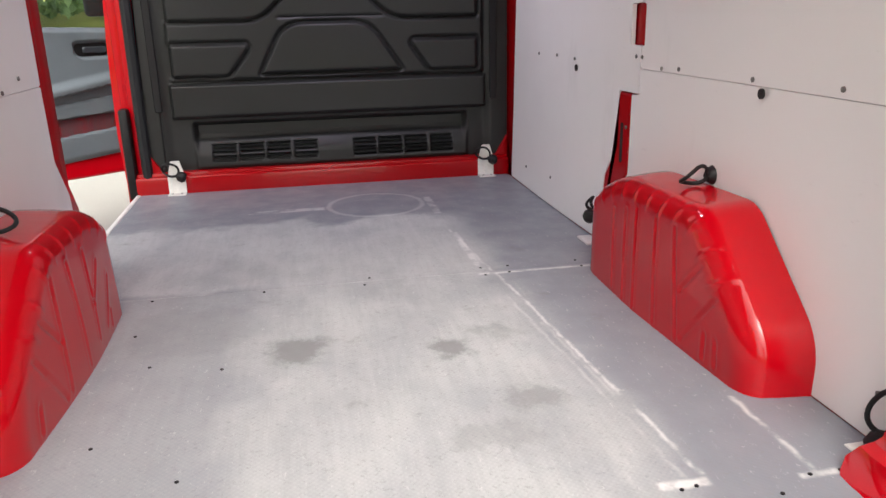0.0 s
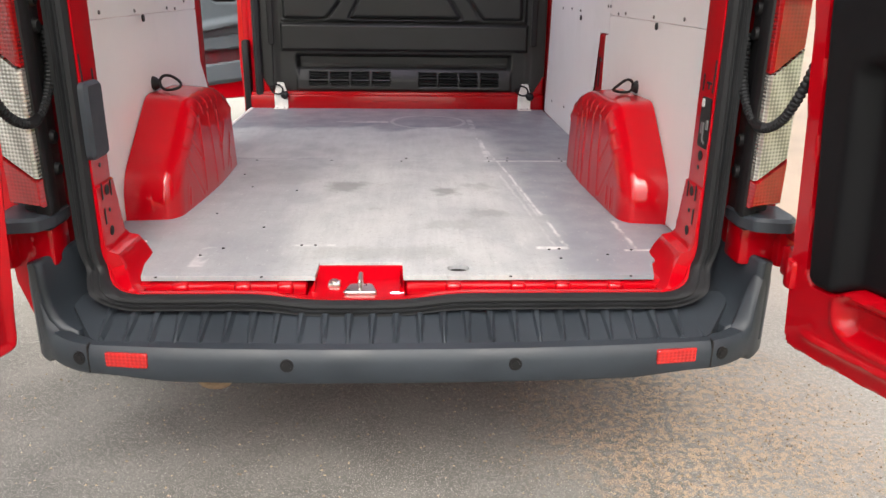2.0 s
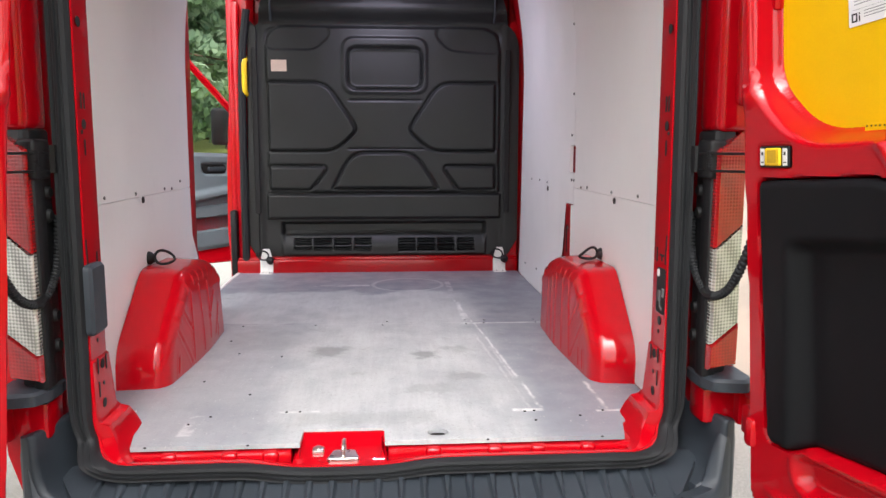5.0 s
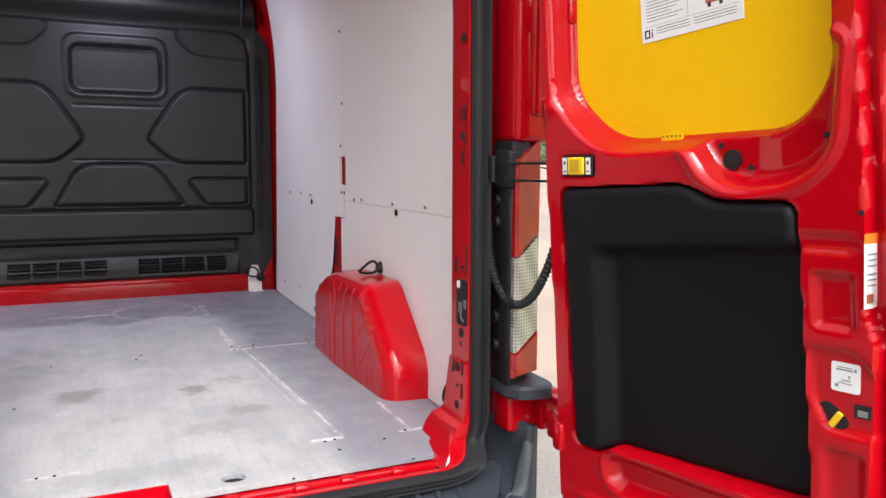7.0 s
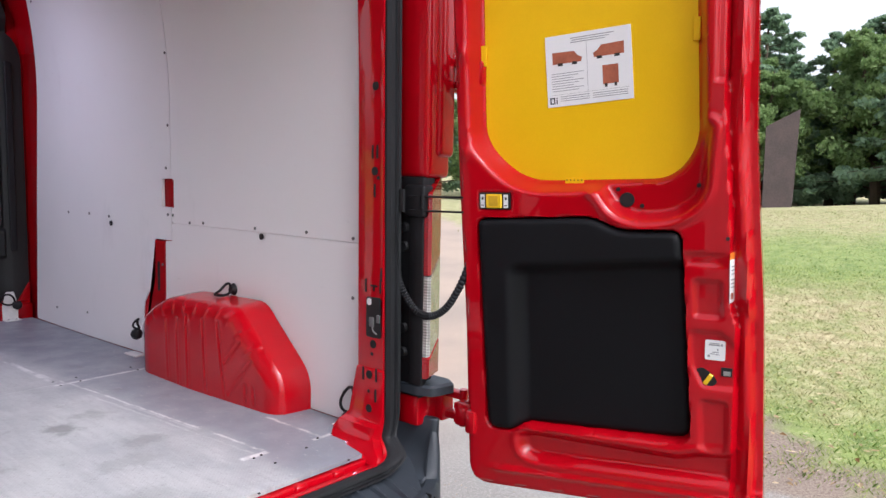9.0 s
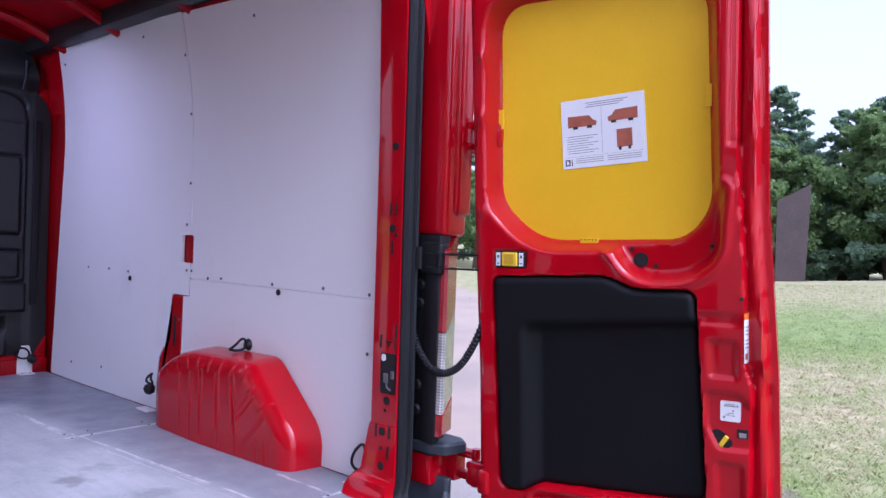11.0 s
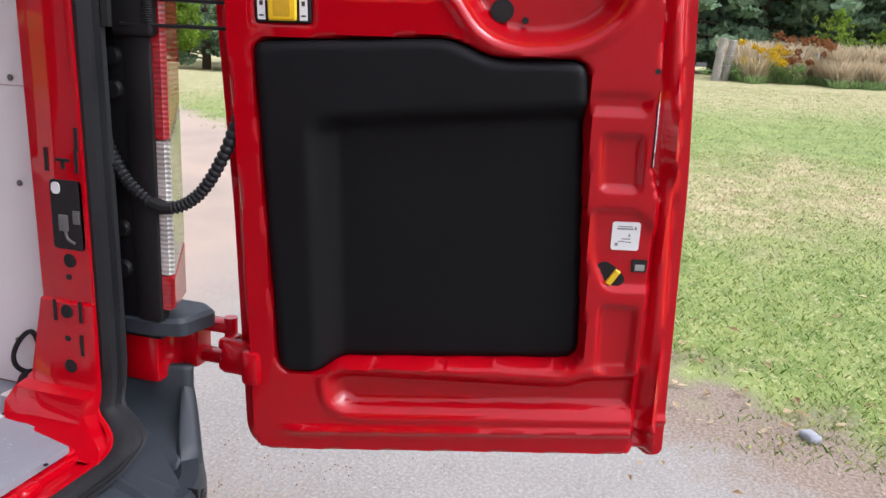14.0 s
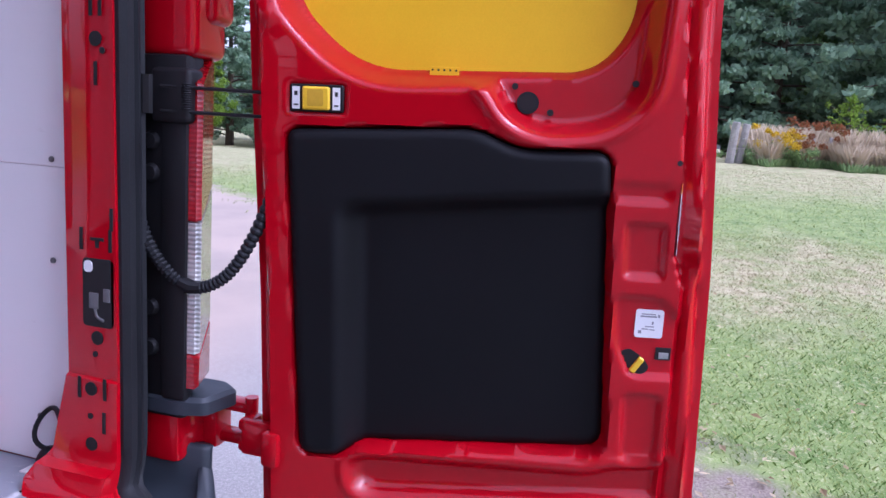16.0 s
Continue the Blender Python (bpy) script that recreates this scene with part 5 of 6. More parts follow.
def cab_door():
    """The open passenger door: grey card with armrest, pocket and handle, red edge, raked glass frame and a mirror."""
    o = Vector((-1.045, 4.35, 0.0))
    u = Vector((-0.80, -0.60, 0.0)).normalized()
    n = Vector((0.60, -0.80, 0.0)).normalized()
    put = lambda a, b, w: tuple(o + u * a + n * w + Vector((0, 0, b)))
    door = part("cab_door", prism(rounded([(0, 0.50), (1.02, 0.50), (1.06, 0.8), (1.06, 1.36), (0, 1.32)], [0.16, 0.1, 0.02, 0.02, 0.02]), put, -0.10, 0.0, 0.01), RED, van, "open red cab door with a grey door card", smooth=40)
    card = rounded([(0.10, 0.64), (0.96, 0.58), (1.0, 0.8), (1.0, 1.39), (0.06, 1.36), (0.05, 0.98)], [0.12, 0.08, 0.02, 0.03, 0.03, 0.05])

    def h(U, V):
        w = 0.035 + 0.0 * U
        arm = V - (1.10 - 0.16 * (U - 0.35))
        w = w + 0.045 * st(arm, -0.075, -0.06) * st(-arm, -0.010, 0.035)                                            # armrest
        w = w - 0.012 * np.exp(-((V - (0.97 - 0.10 * (U - 0.35))) / 0.008) ** 2)                                    # seam below it
        w = w - 0.045 * st(-sd(rounded([(0.20, 0.78), (0.72, 0.74), (0.72, 0.86), (0.20, 0.885)], 0.02), U, V), 0.0, 0.010)   # pocket
        w = w - 0.024 * st(-sd(rounded([(0.25, 1.195), (0.47, 1.195), (0.49, 1.295), (0.25, 1.295)], 0.045), U, V), 0.0, 0.010)
        return w - 0.02 * st(sd(card, U, V), -0.03, 0.0)
    part("door_card", relief(np.arange(0.04, 1.01, 0.009), np.arange(0.57, 1.41, 0.009), lambda U, V: sd(card, U, V), h, 0.0, put), CABGREY, door, "grey moulded door card", smooth=60)
    part("handle_cup", prism(rounded([(0.265, 1.208), (0.455, 1.208), (0.47, 1.282), (0.265, 1.282)], 0.036), put, 0.0, 0.0135), MATTE, door, "dark handle recess")
    part("inner_handle", prism(rounded([(0.28, 1.225), (0.42, 1.225), (0.42, 1.262), (0.28, 1.262)], 0.018), put, 0.014, 0.03, 0.005), GREY, door, "dark grey inner door handle")
    part("glass_frame", join(tube([put(1.03, 1.36, -0.04), put(1.0, 2.28, -0.06)], 0.03, 8), tube([put(1.0, 2.28, -0.06), put(0.72, 2.27, -0.06), put(0.10, 1.62, -0.04), put(0.02, 1.36, -0.04)], 0.028, 8)), RED, door, "red window frame")
    pane = part("door_glass", prism([(0.08, 1.37), (1.0, 1.37), (0.98, 2.26), (0.72, 2.25), (0.12, 1.62)], put, -0.052, -0.048), GLASS, door)
    pane.visible_shadow = False
    part("wing_mirror", join(moved(block(-0.10, 0.10, -0.05, 0.05, -0.15, 0.15, 0.03, 3), Matrix.Translation(put(0.16, 1.58, -0.22))), tube([put(0.1, 1.38, -0.06), put(0.14, 1.42, -0.2)], 0.03, 8)), MATTE, door, "black wing mirror")


cab_door()
# the side door, slid back along the outside
part("sliding_door", join(block(-1.09, -1.035, 0.35, 1.66, 0.45, 2.32, 0.03, 3)), RED, van, "red sliding side door pushed fully back", smooth=40)


# ---- rear doors ----
def rear_door(o, u, v, n, full):
    """A rear door seen from inside: pressed red frame, recessed window with a yellow sheet, black trim with a pocket."""
    o, u, v, n = Vector(o), Vector(u), Vector(v), Vector(n)
    put = lambda a, b, w: tuple(o + u * a + v * b + n * w)
    outer = rounded([(-0.088, -0.240), (0.802, -0.192), (0.784, 0.40), (0.752, 0.85), (0.738, 1.62), (-0.120, 1.62), (-0.104, 0.75), (-0.090, 0.3)], [0.075, 0.02, 0.05, 0.05, 0.10, 0.08, 0.02, 0.02], 8)
    trim = rounded([(-0.020, 0.628), (0.330, 0.643), (0.408, 0.609), (0.574, 0.612), (0.610, 0.026), (0.120, 0.000), (0.080, -0.020), (0.004, -0.020)], [0.02, 0.03, 0.03, 0.03, 0.04, 0.02, 0.02, 0.03], 6)
    win = rounded([(-0.022, 1.46), (-0.020, 0.86), (0.105, 0.742), (0.54, 0.752), (0.607, 0.84), (0.585, 1.46)], [0.10, 0.06, 0.12, 0.09, 0.06, 0.10], 8)
    swoop = rounded([(0.262, 0.745), (0.330, 0.735), (0.385, 0.655), (0.45, 0.632), (0.56, 0.640), (0.640, 0.700), (0.652, 0.90), (0.60, 0.90)], [0.01, 0.05, 0.06, 0.06, 0.06, 0.06, 0.02, 0.02], 6)
    channel = rounded([(0.095, -0.030), (0.105, -0.092), (0.15, -0.112), (0.735, -0.082), (0.735, 0.02), (0.62, 0.008), (0.58, -0.008), (0.13, -0.010)], [0.02, 0.03, 0.03, 0.02, 0.01, 0.03, 0.02, 0.02], 6)
    sq1 = rounded([(0.616, 0.385), (0.688, 0.385), (0.684, 0.487), (0.610, 0.487)], 0.010)
    sq2 = rounded([(0.640, 0.010), (0.708, 0.010), (0.706, 0.158), (0.634, 0.158)], 0.014)
    lockpan = rounded([(0.608, 0.255), (0.640, 0.190), (0.735, 0.192), (0.735, 0.30), (0.69, 0.35), (0.60, 0.35)], 0.02)

    def h(U, V):
        d_out = sd(outer, U, V)
        w = -0.050 * st(d_out, -0.034, -0.018) + 0.012 * np.exp(-((d_out + 0.043) / 0.010) ** 2)
        edge = U - (0.722 - 0.02 * st(V, 0.35, 0.45) - 0.028 * st(V, 0.5, 1.1))
        w -= 0.030 * st(edge, 0.0, 0.007) * st(0.05 - edge, 0.0, 0.02)
        w += 0.008 * np.exp(-((U + 0.046 - 0.02 * np.clip(-V + 0.3, 0, 1)) / 0.009) ** 2) * st(V, -0.12, -0.05)
        w -= 0.048 * st(-sd(trim, U, V), -0.006, 0.002)
        dw = sd(win, U, V)
        w -= 0.072 * st(-dw, -0.040, 0.002)
        w += 0.006 * np.exp(-((dw - 0.045) / 0.010) ** 2)
        ds = sd(swoop, U, V)
        w = np.minimum(w, w * 0 + 0.010 * np.exp(-((ds - 0.008) / 0.010) ** 2) - 0.050 * st(-ds, -0.002, 0.030)) if full else w
        w = np.where(ds < 0.02, np.minimum(w, -0.050 * st(-ds, -0.002, 0.030)), w)
        w += 0.008 * np.exp(-((ds - 0.012) / 0.009) ** 2) * (dw > 0.02)
        dc = sd(channel, U, V)
        w -= 0.030 * st(-dc, 0.0, 0.030)
        w += 0.005 * np.exp(-((dc - 0.008) / 0.008) ** 2)
        w += 0.010 * np.exp(-((V + 0.155 - 0.06 * (U - 0.02)) / 0.009) ** 2) * st(U, -0.02, 0.05)
        for p in (sq1, sq2):
            w -= 0.012 * st(-sd(p, U, V), -0.004, 0.008)
        dl = sd(lockpan, U, V)
        w -= 0.010 * st(-dl, -0.004, 0.010)
        w -= 0.007 * st(V, 0.52, 0.535) * st(-V, -0.565, -0.55) * st(U, 0.57, 0.60) * st(-U, -0.70, -0.67)
        w -= 0.010 * st(-sd(rounded([(0.65, 1.0), (0.69, 1.0), (0.69, 1.5), (0.65, 1.5)], 0.01), U, V), 0.0, 0.01)
        for b in (0.83, 1.12, 1.30):
            w += 0.010 * np.exp(-((U + 0.055) ** 2 + ((V - b) * 0.8) ** 2) / 0.018 ** 2)
        w -= 0.010 * st(-np.maximum(np.abs(U - 0.036) - 0.052, np.abs(V - 0.686) - 0.026), -0.004, 0.006)
        return w
    keep = lambda U, V: np.maximum(sd(outer, U, V), -sd(win, U, V))
    door = part("rear_door", relief(np.arange(-0.13, 0.815, 0.0062), np.arange(-0.255, 1.64, 0.0062), keep, h, -0.085, put), RED, van, "open red rear door with pressed steel inner frame", smooth=60)
    sheet_out = rounded([(-0.030, 1.47), (-0.030, 0.85), (0.10, 0.732), (0.545, 0.742), (0.617, 0.835), (0.595, 1.47)], [0.10, 0.06, 0.12, 0.09, 0.06, 0.10], 8)
    part("window_sheet", prism(sheet_out, put, -0.078, -0.0725), YELLOW, door, "yellow plastic sheet over the door window")
    for a, b, wd, hg in ((0.262, 0.742, 0.055, 0.020), (-0.022, 1.115, 0.018, 0.060), (0.594, 1.145, 0.018, 0.060)):
        part("sheet_tab", prism([(a - wd / 2, b - hg / 2), (a + wd / 2, b - hg / 2), (a + wd / 2, b + hg / 2), (a - wd / 2, b + hg / 2)], put, -0.066, -0.060, 0.001), YELLOW, door, "")
        if wd > hg:
            for k in range(5):
                part("tab_hole", prism(rounded([(a - 0.022 + 0.011 * k - 0.002, b + 0.002), (a - 0.022 + 0.011 * k + 0.002, b + 0.002), (a - 0.022 + 0.011 * k + 0.002, b + 0.006), (a - 0.022 + 0.011 * k - 0.002, b + 0.006)], 0.002, 3), put, -0.060, -0.0592), BLACKINK, door, "")

    def ht(U, V):
        w = 0.006 - 0.010 * st(sd(trim, U, V), -0.012, 0.0)
        dx = U - (0.066 + 0.012 * (0.5 - V))
        top = (0.503 + 0.085 * (U - 0.06)) - V
        deep = st(dx, 0.0, 0.062) * st(top, 0.0, 0.045)
        return w - 0.040 * deep
    part("door_trim", relief(np.arange(-0.03, 0.63, 0.0075), np.arange(-0.03, 0.66, 0.0075), lambda U, V: sd(trim, U, V), ht, -0.047, put), TRIM, door, "black moulded door trim panel with a recessed pocket", smooth=60)
    # latch handle in a black surround with white symbols plates
    latch = part("door_latch", prism(rounded([(-0.014, 0.661), (0.086, 0.661), (0.086, 0.711), (-0.014, 0.711)], 0.006), put, -0.012, 0.002, 0.002), MATTE, door, "yellow latch handle in a black surround")
    part("latch_handle", prism(rounded([(0.010, 0.665), (0.061, 0.665), (0.061, 0.707), (0.010, 0.707)], 0.005), put, 0.0, 0.008, 0.003), YELLOW_P, latch, "yellow latch handle")
    # flat plate in darker yellow paints the shade of the handle's hollow
    part("latch_recess", prism(rounded([(0.020, 0.672), (0.050, 0.672), (0.050, 0.702), (0.020, 0.702)], 0.004), put, 0.0078, 0.0086), simple("shaded_yellow", (0.55, 0.33, 0.01), 0.5), latch, "")
    for a in (-0.009, 0.066):
        p = part("latch_plate", prism([(a, 0.666), (a + 0.014, 0.666), (a + 0.014, 0.706), (a, 0.706)], put, 0.0015, 0.003), PAPER, latch, "small white symbol plate")
        part("symbol", join(prism([(a + 0.004, 0.69), (a + 0.010, 0.69), (a + 0.010, 0.698), (a + 0.004, 0.698)], put, 0.003, 0.0034), prism([(a + 0.003, 0.672), (a + 0.011, 0.672), (a + 0.011, 0.675), (a + 0.003, 0.675)], put, 0.003, 0.0034)), BLACKINK, p, "")
    # holes in the pressing: dark discs carry their shade in the colour
    def disc(name, a, b, r, w, m, parent, lab=""):
        return part(name, prism([(a + r * math.cos(k), b + r * math.sin(k)) for k in np.linspace(0, 2 * math.pi, 20, endpoint=False)], put, w - 0.004, w), m, parent, lab)
    disc("access_hole", 0.420, 0.693, 0.0205, -0.043, RUBBER, door, "black rubber plug in the door")
    disc("plug_centre", 0.420, 0.693, 0.015, -0.0425, DARKHOLE, door)
    for a, b, r in ((0.395, 0.722, 0.006), (0.462, 0.677, 0.006), (0.612, 0.735, 0.006), (0.695, 0.60, 0.005)):
        disc("small_hole", a, b, r, -0.042 if b > 0.62 else 0.001, DARKHOLE, door)
    # dark plate in place of a cut opening, its shade in the colour
    lock = part("lock_opening", prism(rounded([(0.612, 0.235), (0.640, 0.247), (0.668, 0.228), (0.680, 0.210), (0.668, 0.196), (0.645, 0.197), (0.632, 0.212)], 0.008), put, -0.014, -0.0085), DARKHOLE, door, "dark lock opening with a yellow lever")
    part("lock_lever", moved(prism(rounded([(-0.006, -0.017), (0.006, -0.017), (0.006, 0.017), (-0.006, 0.017)], 0.003), lambda a, b, w: (a, b, w), 0, 0.006, 0.002),
                             Matrix.Translation(put(0.655, 0.215, -0.009)) @ Matrix((u, v, n)).transposed().to_4x4() @ Matrix.Rotation(radians(-32), 4, "Z")), YELLOW_P, lock, "yellow lock lever")
    part("latch_slot", prism([(0.688, 0.228), (0.716, 0.228), (0.716, 0.252), (0.688, 0.252)], put, -0.012, -0.0065), DARKHOLE, door, "")
    part("latch_tongue", prism([(0.694, 0.231), (0.712, 0.231), (0.712, 0.243), (0.694, 0.243)], put, -0.007, -0.0055), STEEL, door, "")
    lab = part("warning_label", prism(rounded([(0.645, 0.270), (0.697, 0.270), (0.697, 0.325), (0.645, 0.325)], 0.006), put, -0.0085, -0.0075), PAPER, door, "white label with a van drawing")
    part("label_print", join(*[prism([(0.650 + a, 0.274 + b), (0.650 + a + wd, 0.274 + b), (0.650 + a + wd, 0.274 + b + hg), (0.650 + a, 0.274 + b + hg)], put, -0.0075, -0.0071)
                               for a, b, wd, hg in ((0.004, 0.036, 0.030, 0.003), (0.006, 0.041, 0.026, 0.002), (0.036, 0.036, 0.004, 0.006), (0.008, 0.012, 0.012, 0.002), (0.014, 0.017, 0.016, 0.002), (0.022, 0.011, 0.010, 0.002), (0.002, 0.004, 0.006, 0.006), (0.026, 0.022, 0.003, 0.006))]), INK, lab, "", False)
    # edge sticker on the free edge
    def slip(c):
        """A thin slip bent over the step of the door edge: corners (along, up, out)."""
        return [put(a, b, w) for a, b, w in c] + [put(a, b, w + 0.0012) for a, b, w in c], [[3, 2, 1, 0], [4, 5, 6, 7], [0, 1, 5, 4], [1, 2, 6, 5], [2, 3, 7, 6], [3, 0, 4, 7]]
    stick = part("edge_sticker", slip([(0.7045, 0.430, 0.001), (0.7125, 0.430, -0.029), (0.7105, 0.545, -0.029), (0.7025, 0.545, 0.001)]), PAPER, door, "white warning sticker with an orange head")
    part("sticker_head", slip([(0.7025, 0.545, 0.001), (0.7105, 0.545, -0.029), (0.7105, 0.563, -0.029), (0.7025, 0.563, 0.001)]), ORANGE, stick)
    part("sticker_mark", slip([(0.7065, 0.440, -0.004), (0.7105, 0.440, -0.020), (0.7100, 0.456, -0.020), (0.7060, 0.456, -0.004)]), BROWNINK, stick)
    part("sticker_print", join(*[slip([(0.7062, b, -0.004), (0.7120, b, -0.025), (0.7118, b + 0.003, -0.025), (0.7060, b + 0.003, -0.004)]) for b in (0.470, 0.480, 0.490, 0.505, 0.515, 0.525)]), INK, stick)
    if not full:
        return door
    # instruction sheet with three small vehicle drawings
    sheet = part("instruction_sheet", prism([(0.179, 0.955), (0.429, 0.973), (0.417, 1.173), (0.169, 1.155)], put, -0.0725, -0.0705), PAPER, door, "white instruction sheet with vehicle drawings and small print")
    o2 = Vector((0.179, 0.955))
    ax, ay = Vector((0.25, 0.018)), Vector((-0.010, 0.200))
    def pr(a, b, lift=0.0):
        q = o2 + ax * a + ay * b
        return put(q[0], q[1], -0.0705 + lift)
    def bar(a, b, c, d, lift=0.0004):
        vs = [pr(a, b), pr(c, b), pr(c, d), pr(a, d), pr(a, b, lift), pr(c, b, lift), pr(c, d, lift), pr(a, d, lift)]
        return vs, [[0, 1, 2, 3], [4, 5, 6, 7], [0, 1, 5, 4], [1, 2, 6, 5], [2, 3, 7, 6], [3, 0, 4, 7]]
    rows = [bar(0.30 + 0.02 * (k % 2), 0.93 - 0.03 * k, 0.80 - 0.05 * (k % 3), 0.940 - 0.03 * k) for k in range(3)]
    rows += [bar(0.06, 0.46 - 0.035 * k, 0.44 - 0.06 * (k % 3), 0.468 - 0.035 * k) for k in range(8)]
    rows += [bar(0.16, 0.13 - 0.03 * k, 0.50, 0.138 - 0.03 * k) for k in range(3)] + [bar(0.54, 0.13 - 0.03 * k, 0.94, 0.138 - 0.03 * k) for k in range(3)]
    rows += [bar(0.04, 0.165, 0.96, 0.168), bar(0.485, 0.16, 0.488, 0.86)]
    part("small_print", join(*rows), INK, sheet, "")
    def van_side(a, b, sx):
        pts = [(-0.17, 0), (0.17, 0), (0.18, 0.06), (0.13, 0.09), (0.09, 0.155), (-0.17, 0.165)]
        return join((lambda P: ([pr(a + sx * p, b + q) for p, q in P] + [pr(a + sx * p, b + q, 0.0004) for p, q in P], [list(range(6)), list(range(6, 12))] + [[i, (i + 1) % 6, 6 + (i + 1) % 6, 6 + i] for i in range(6)]))(pts))
    part("vehicle_drawing", join(van_side(0.25, 0.60, 1), van_side(0.74, 0.63, -1), bar(0.66, 0.24, 0.84, 0.50)), BROWNINK, sheet, "brick red vehicle drawings")
    for tyre in (bar(0.14, 0.57, 0.20, 0.61, 0.0008), bar(0.31, 0.57, 0.37, 0.61, 0.0008), bar(0.60, 0.60, 0.66, 0.64, 0.0008), bar(0.80, 0.60, 0.86, 0.64, 0.0008), bar(0.68, 0.20, 0.71, 0.25, 0.0008), bar(0.79, 0.20, 0.82, 0.25, 0.0008)):
        part("tyre_drawing", tyre, BLACKINK, sheet, "")
    # the mark in the sheet's corner: plain ring and stem
    part("corner_mark", join(bar(0.03, 0.04, 0.09, 0.058), bar(0.03, 0.115, 0.09, 0.133), bar(0.03, 0.04, 0.045, 0.133), bar(0.075, 0.04, 0.09, 0.133), bar(0.105, 0.04, 0.118, 0.10), bar(0.105, 0.113, 0.118, 0.13)), BLACKINK, sheet, "")
    return door


rear_door((0.9462, -0.2437, 0.7267), (0.2099, -0.9516, 0.0154), (-0.0610, 0.0023, 0.9727), (-0.9745, -0.2159, -0.0607), True)
rear_door((-0.8842, -0.2437, 0.7267), (-0.2099, -0.9516, 0.0154), (0.0610, 0.0023, 0.9727), (0.9745, -0.2159, -0.0607), False)


# ---- trees, grass and the distance ----
def leaf_cloud(rng, centres, radii, count, size, flat=0.7, droop=0.0):
    """Many small leaf blades scattered in clumps; returns verts and faces."""
    k = rng.integers(0, len(centres), count)
    d = rng.normal(size=(count, 3))
    d /= np.linalg.norm(d, axis=1, keepdims=True)
    r = rng.random(count) ** 0.45
    p = centres[k] + d * (radii[k] * r)[:, None] * np.array([1, 1, flat])
    p[:, 2] -= droop * r
    a = rng.normal(size=(count, 3))
    a /= np.linalg.norm(a, axis=1, keepdims=True)
    b = np.cross(a, rng.normal(size=(count, 3)))
    b /= np.linalg.norm(b, axis=1, keepdims=True)
    s = size * (0.6 + 0.8 * rng.random(count))[:, None]
    v = np.stack([p - a * s, p + b * s * 0.55, p + a * s, p - b * s * 0.55], 1).reshape(-1, 3)
    f = np.arange(count * 4).reshape(-1, 4)
    return v, f


def quick_mesh(name, v, f, m):
    me = bpy.data.meshes.new(name)
    me.from_pydata(v.tolist(), [], f.tolist())
    me.materials.append(m)
    return me


def tree(kind, seed, height, m, label, leaves=9000):
    rng = np.random.default_rng(seed)
    root = tagged(new("tree"), label, "tree", "trees round the field")
    lean_x, lean_y = rng.normal(0, 0.03, 2) * height
    top = 0.93 * height
    path = [(lean_x * t + 0.12 * math.sin(5 * t + seed), lean_y * t + 0.12 * math.cos(4 * t), top * t) for t in np.linspace(0, 1, 12)]
    geos = [tube(path, [max(0.02, 0.026 * height * (1 - t) ** 0.8) for t in np.linspace(0, 1, 12)], 8)]
    centres, radii = [], []
    n = 84 if kind == "pine" else 52
    for i in range(n):
        t = (0.07 if kind == "pine" else 0.16) + (0.91 if kind == "pine" else 0.80) * (i + rng.random()) / n
        base = Vector((lean_x * t, lean_y * t, top * t))
        a = i * 2.4 + rng.normal(0, 0.4)
        if kind == "pine":
            reach = height * (0.30 * (1 - t) ** 0.75 + 0.045) * rng.uniform(0.65, 1.2)
            rise = rng.uniform(-0.12, 0.18) * reach
        else:
            reach = height * 0.30 * math.sin(math.pi * min(1, 0.18 + t * 0.8)) * rng.uniform(0.6, 1.15)
            rise = reach * rng.uniform(0.1, 0.7)
        end = base + Vector((math.cos(a) * reach, math.sin(a) * reach, rise))
        midp = base.lerp(end, 0.5) + Vector((0, 0, 0.05 * reach))
        geos.append(tube([base, midp, end], [0.0055 * height * (1 - t * 0.7), 0.003 * height * (1 - t * 0.6), 0.01], 5))
        for q in (0.45, 0.7, 0.9, 1.0):
            centres.append(tuple(base.lerp(end, q) + Vector(rng.normal(0, 0.07 * reach, 3))))
            radii.append((0.062 if kind == "pine" else 0.085) * height * (0.45 + 0.6 * (1 - t)) * rng.uniform(0.4, 1.1))
    v, f = join(*geos)
    part("trunk", (v, f), BARK, root)
    lv, lf = leaf_cloud(rng, np.array(centres), np.array(radii), leaves, 0.0115 * height + 0.02, 0.42 if kind == "pine" else 0.75)
    crown = new("crown", quick_mesh("crown", lv, lf, m))
    crown.parent = root
    return root


def plant(root, spots):
    first = True
    for x, y, sc, rot in spots:
        z = float(ground_height(np.array(float(x)), np.array(float(y)))) - 0.1
        m = Matrix.LocRotScale((x, y, z), Euler((0, 0, rot)), (sc, sc, sc))
        if first:
            root.matrix_basis = m
            first = False
        else:
            c = copy_thing(root, m)
            c.matrix_basis = m


def polar(az, d):
    return -0.55 + math.sin(radians(az)) * d, -1.25 + math.cos(radians(az)) * d


R = random.Random(5)
def row(azs, dist, sc):
    out = []
    for a in azs:
        d = dist * R.uniform(0.9, 1.12)
        out.append((*polar(a + R.uniform(-0.8, 0.8), d), sc * R.uniform(0.82, 1.15), R.uniform(0, 6.28)))
    return out


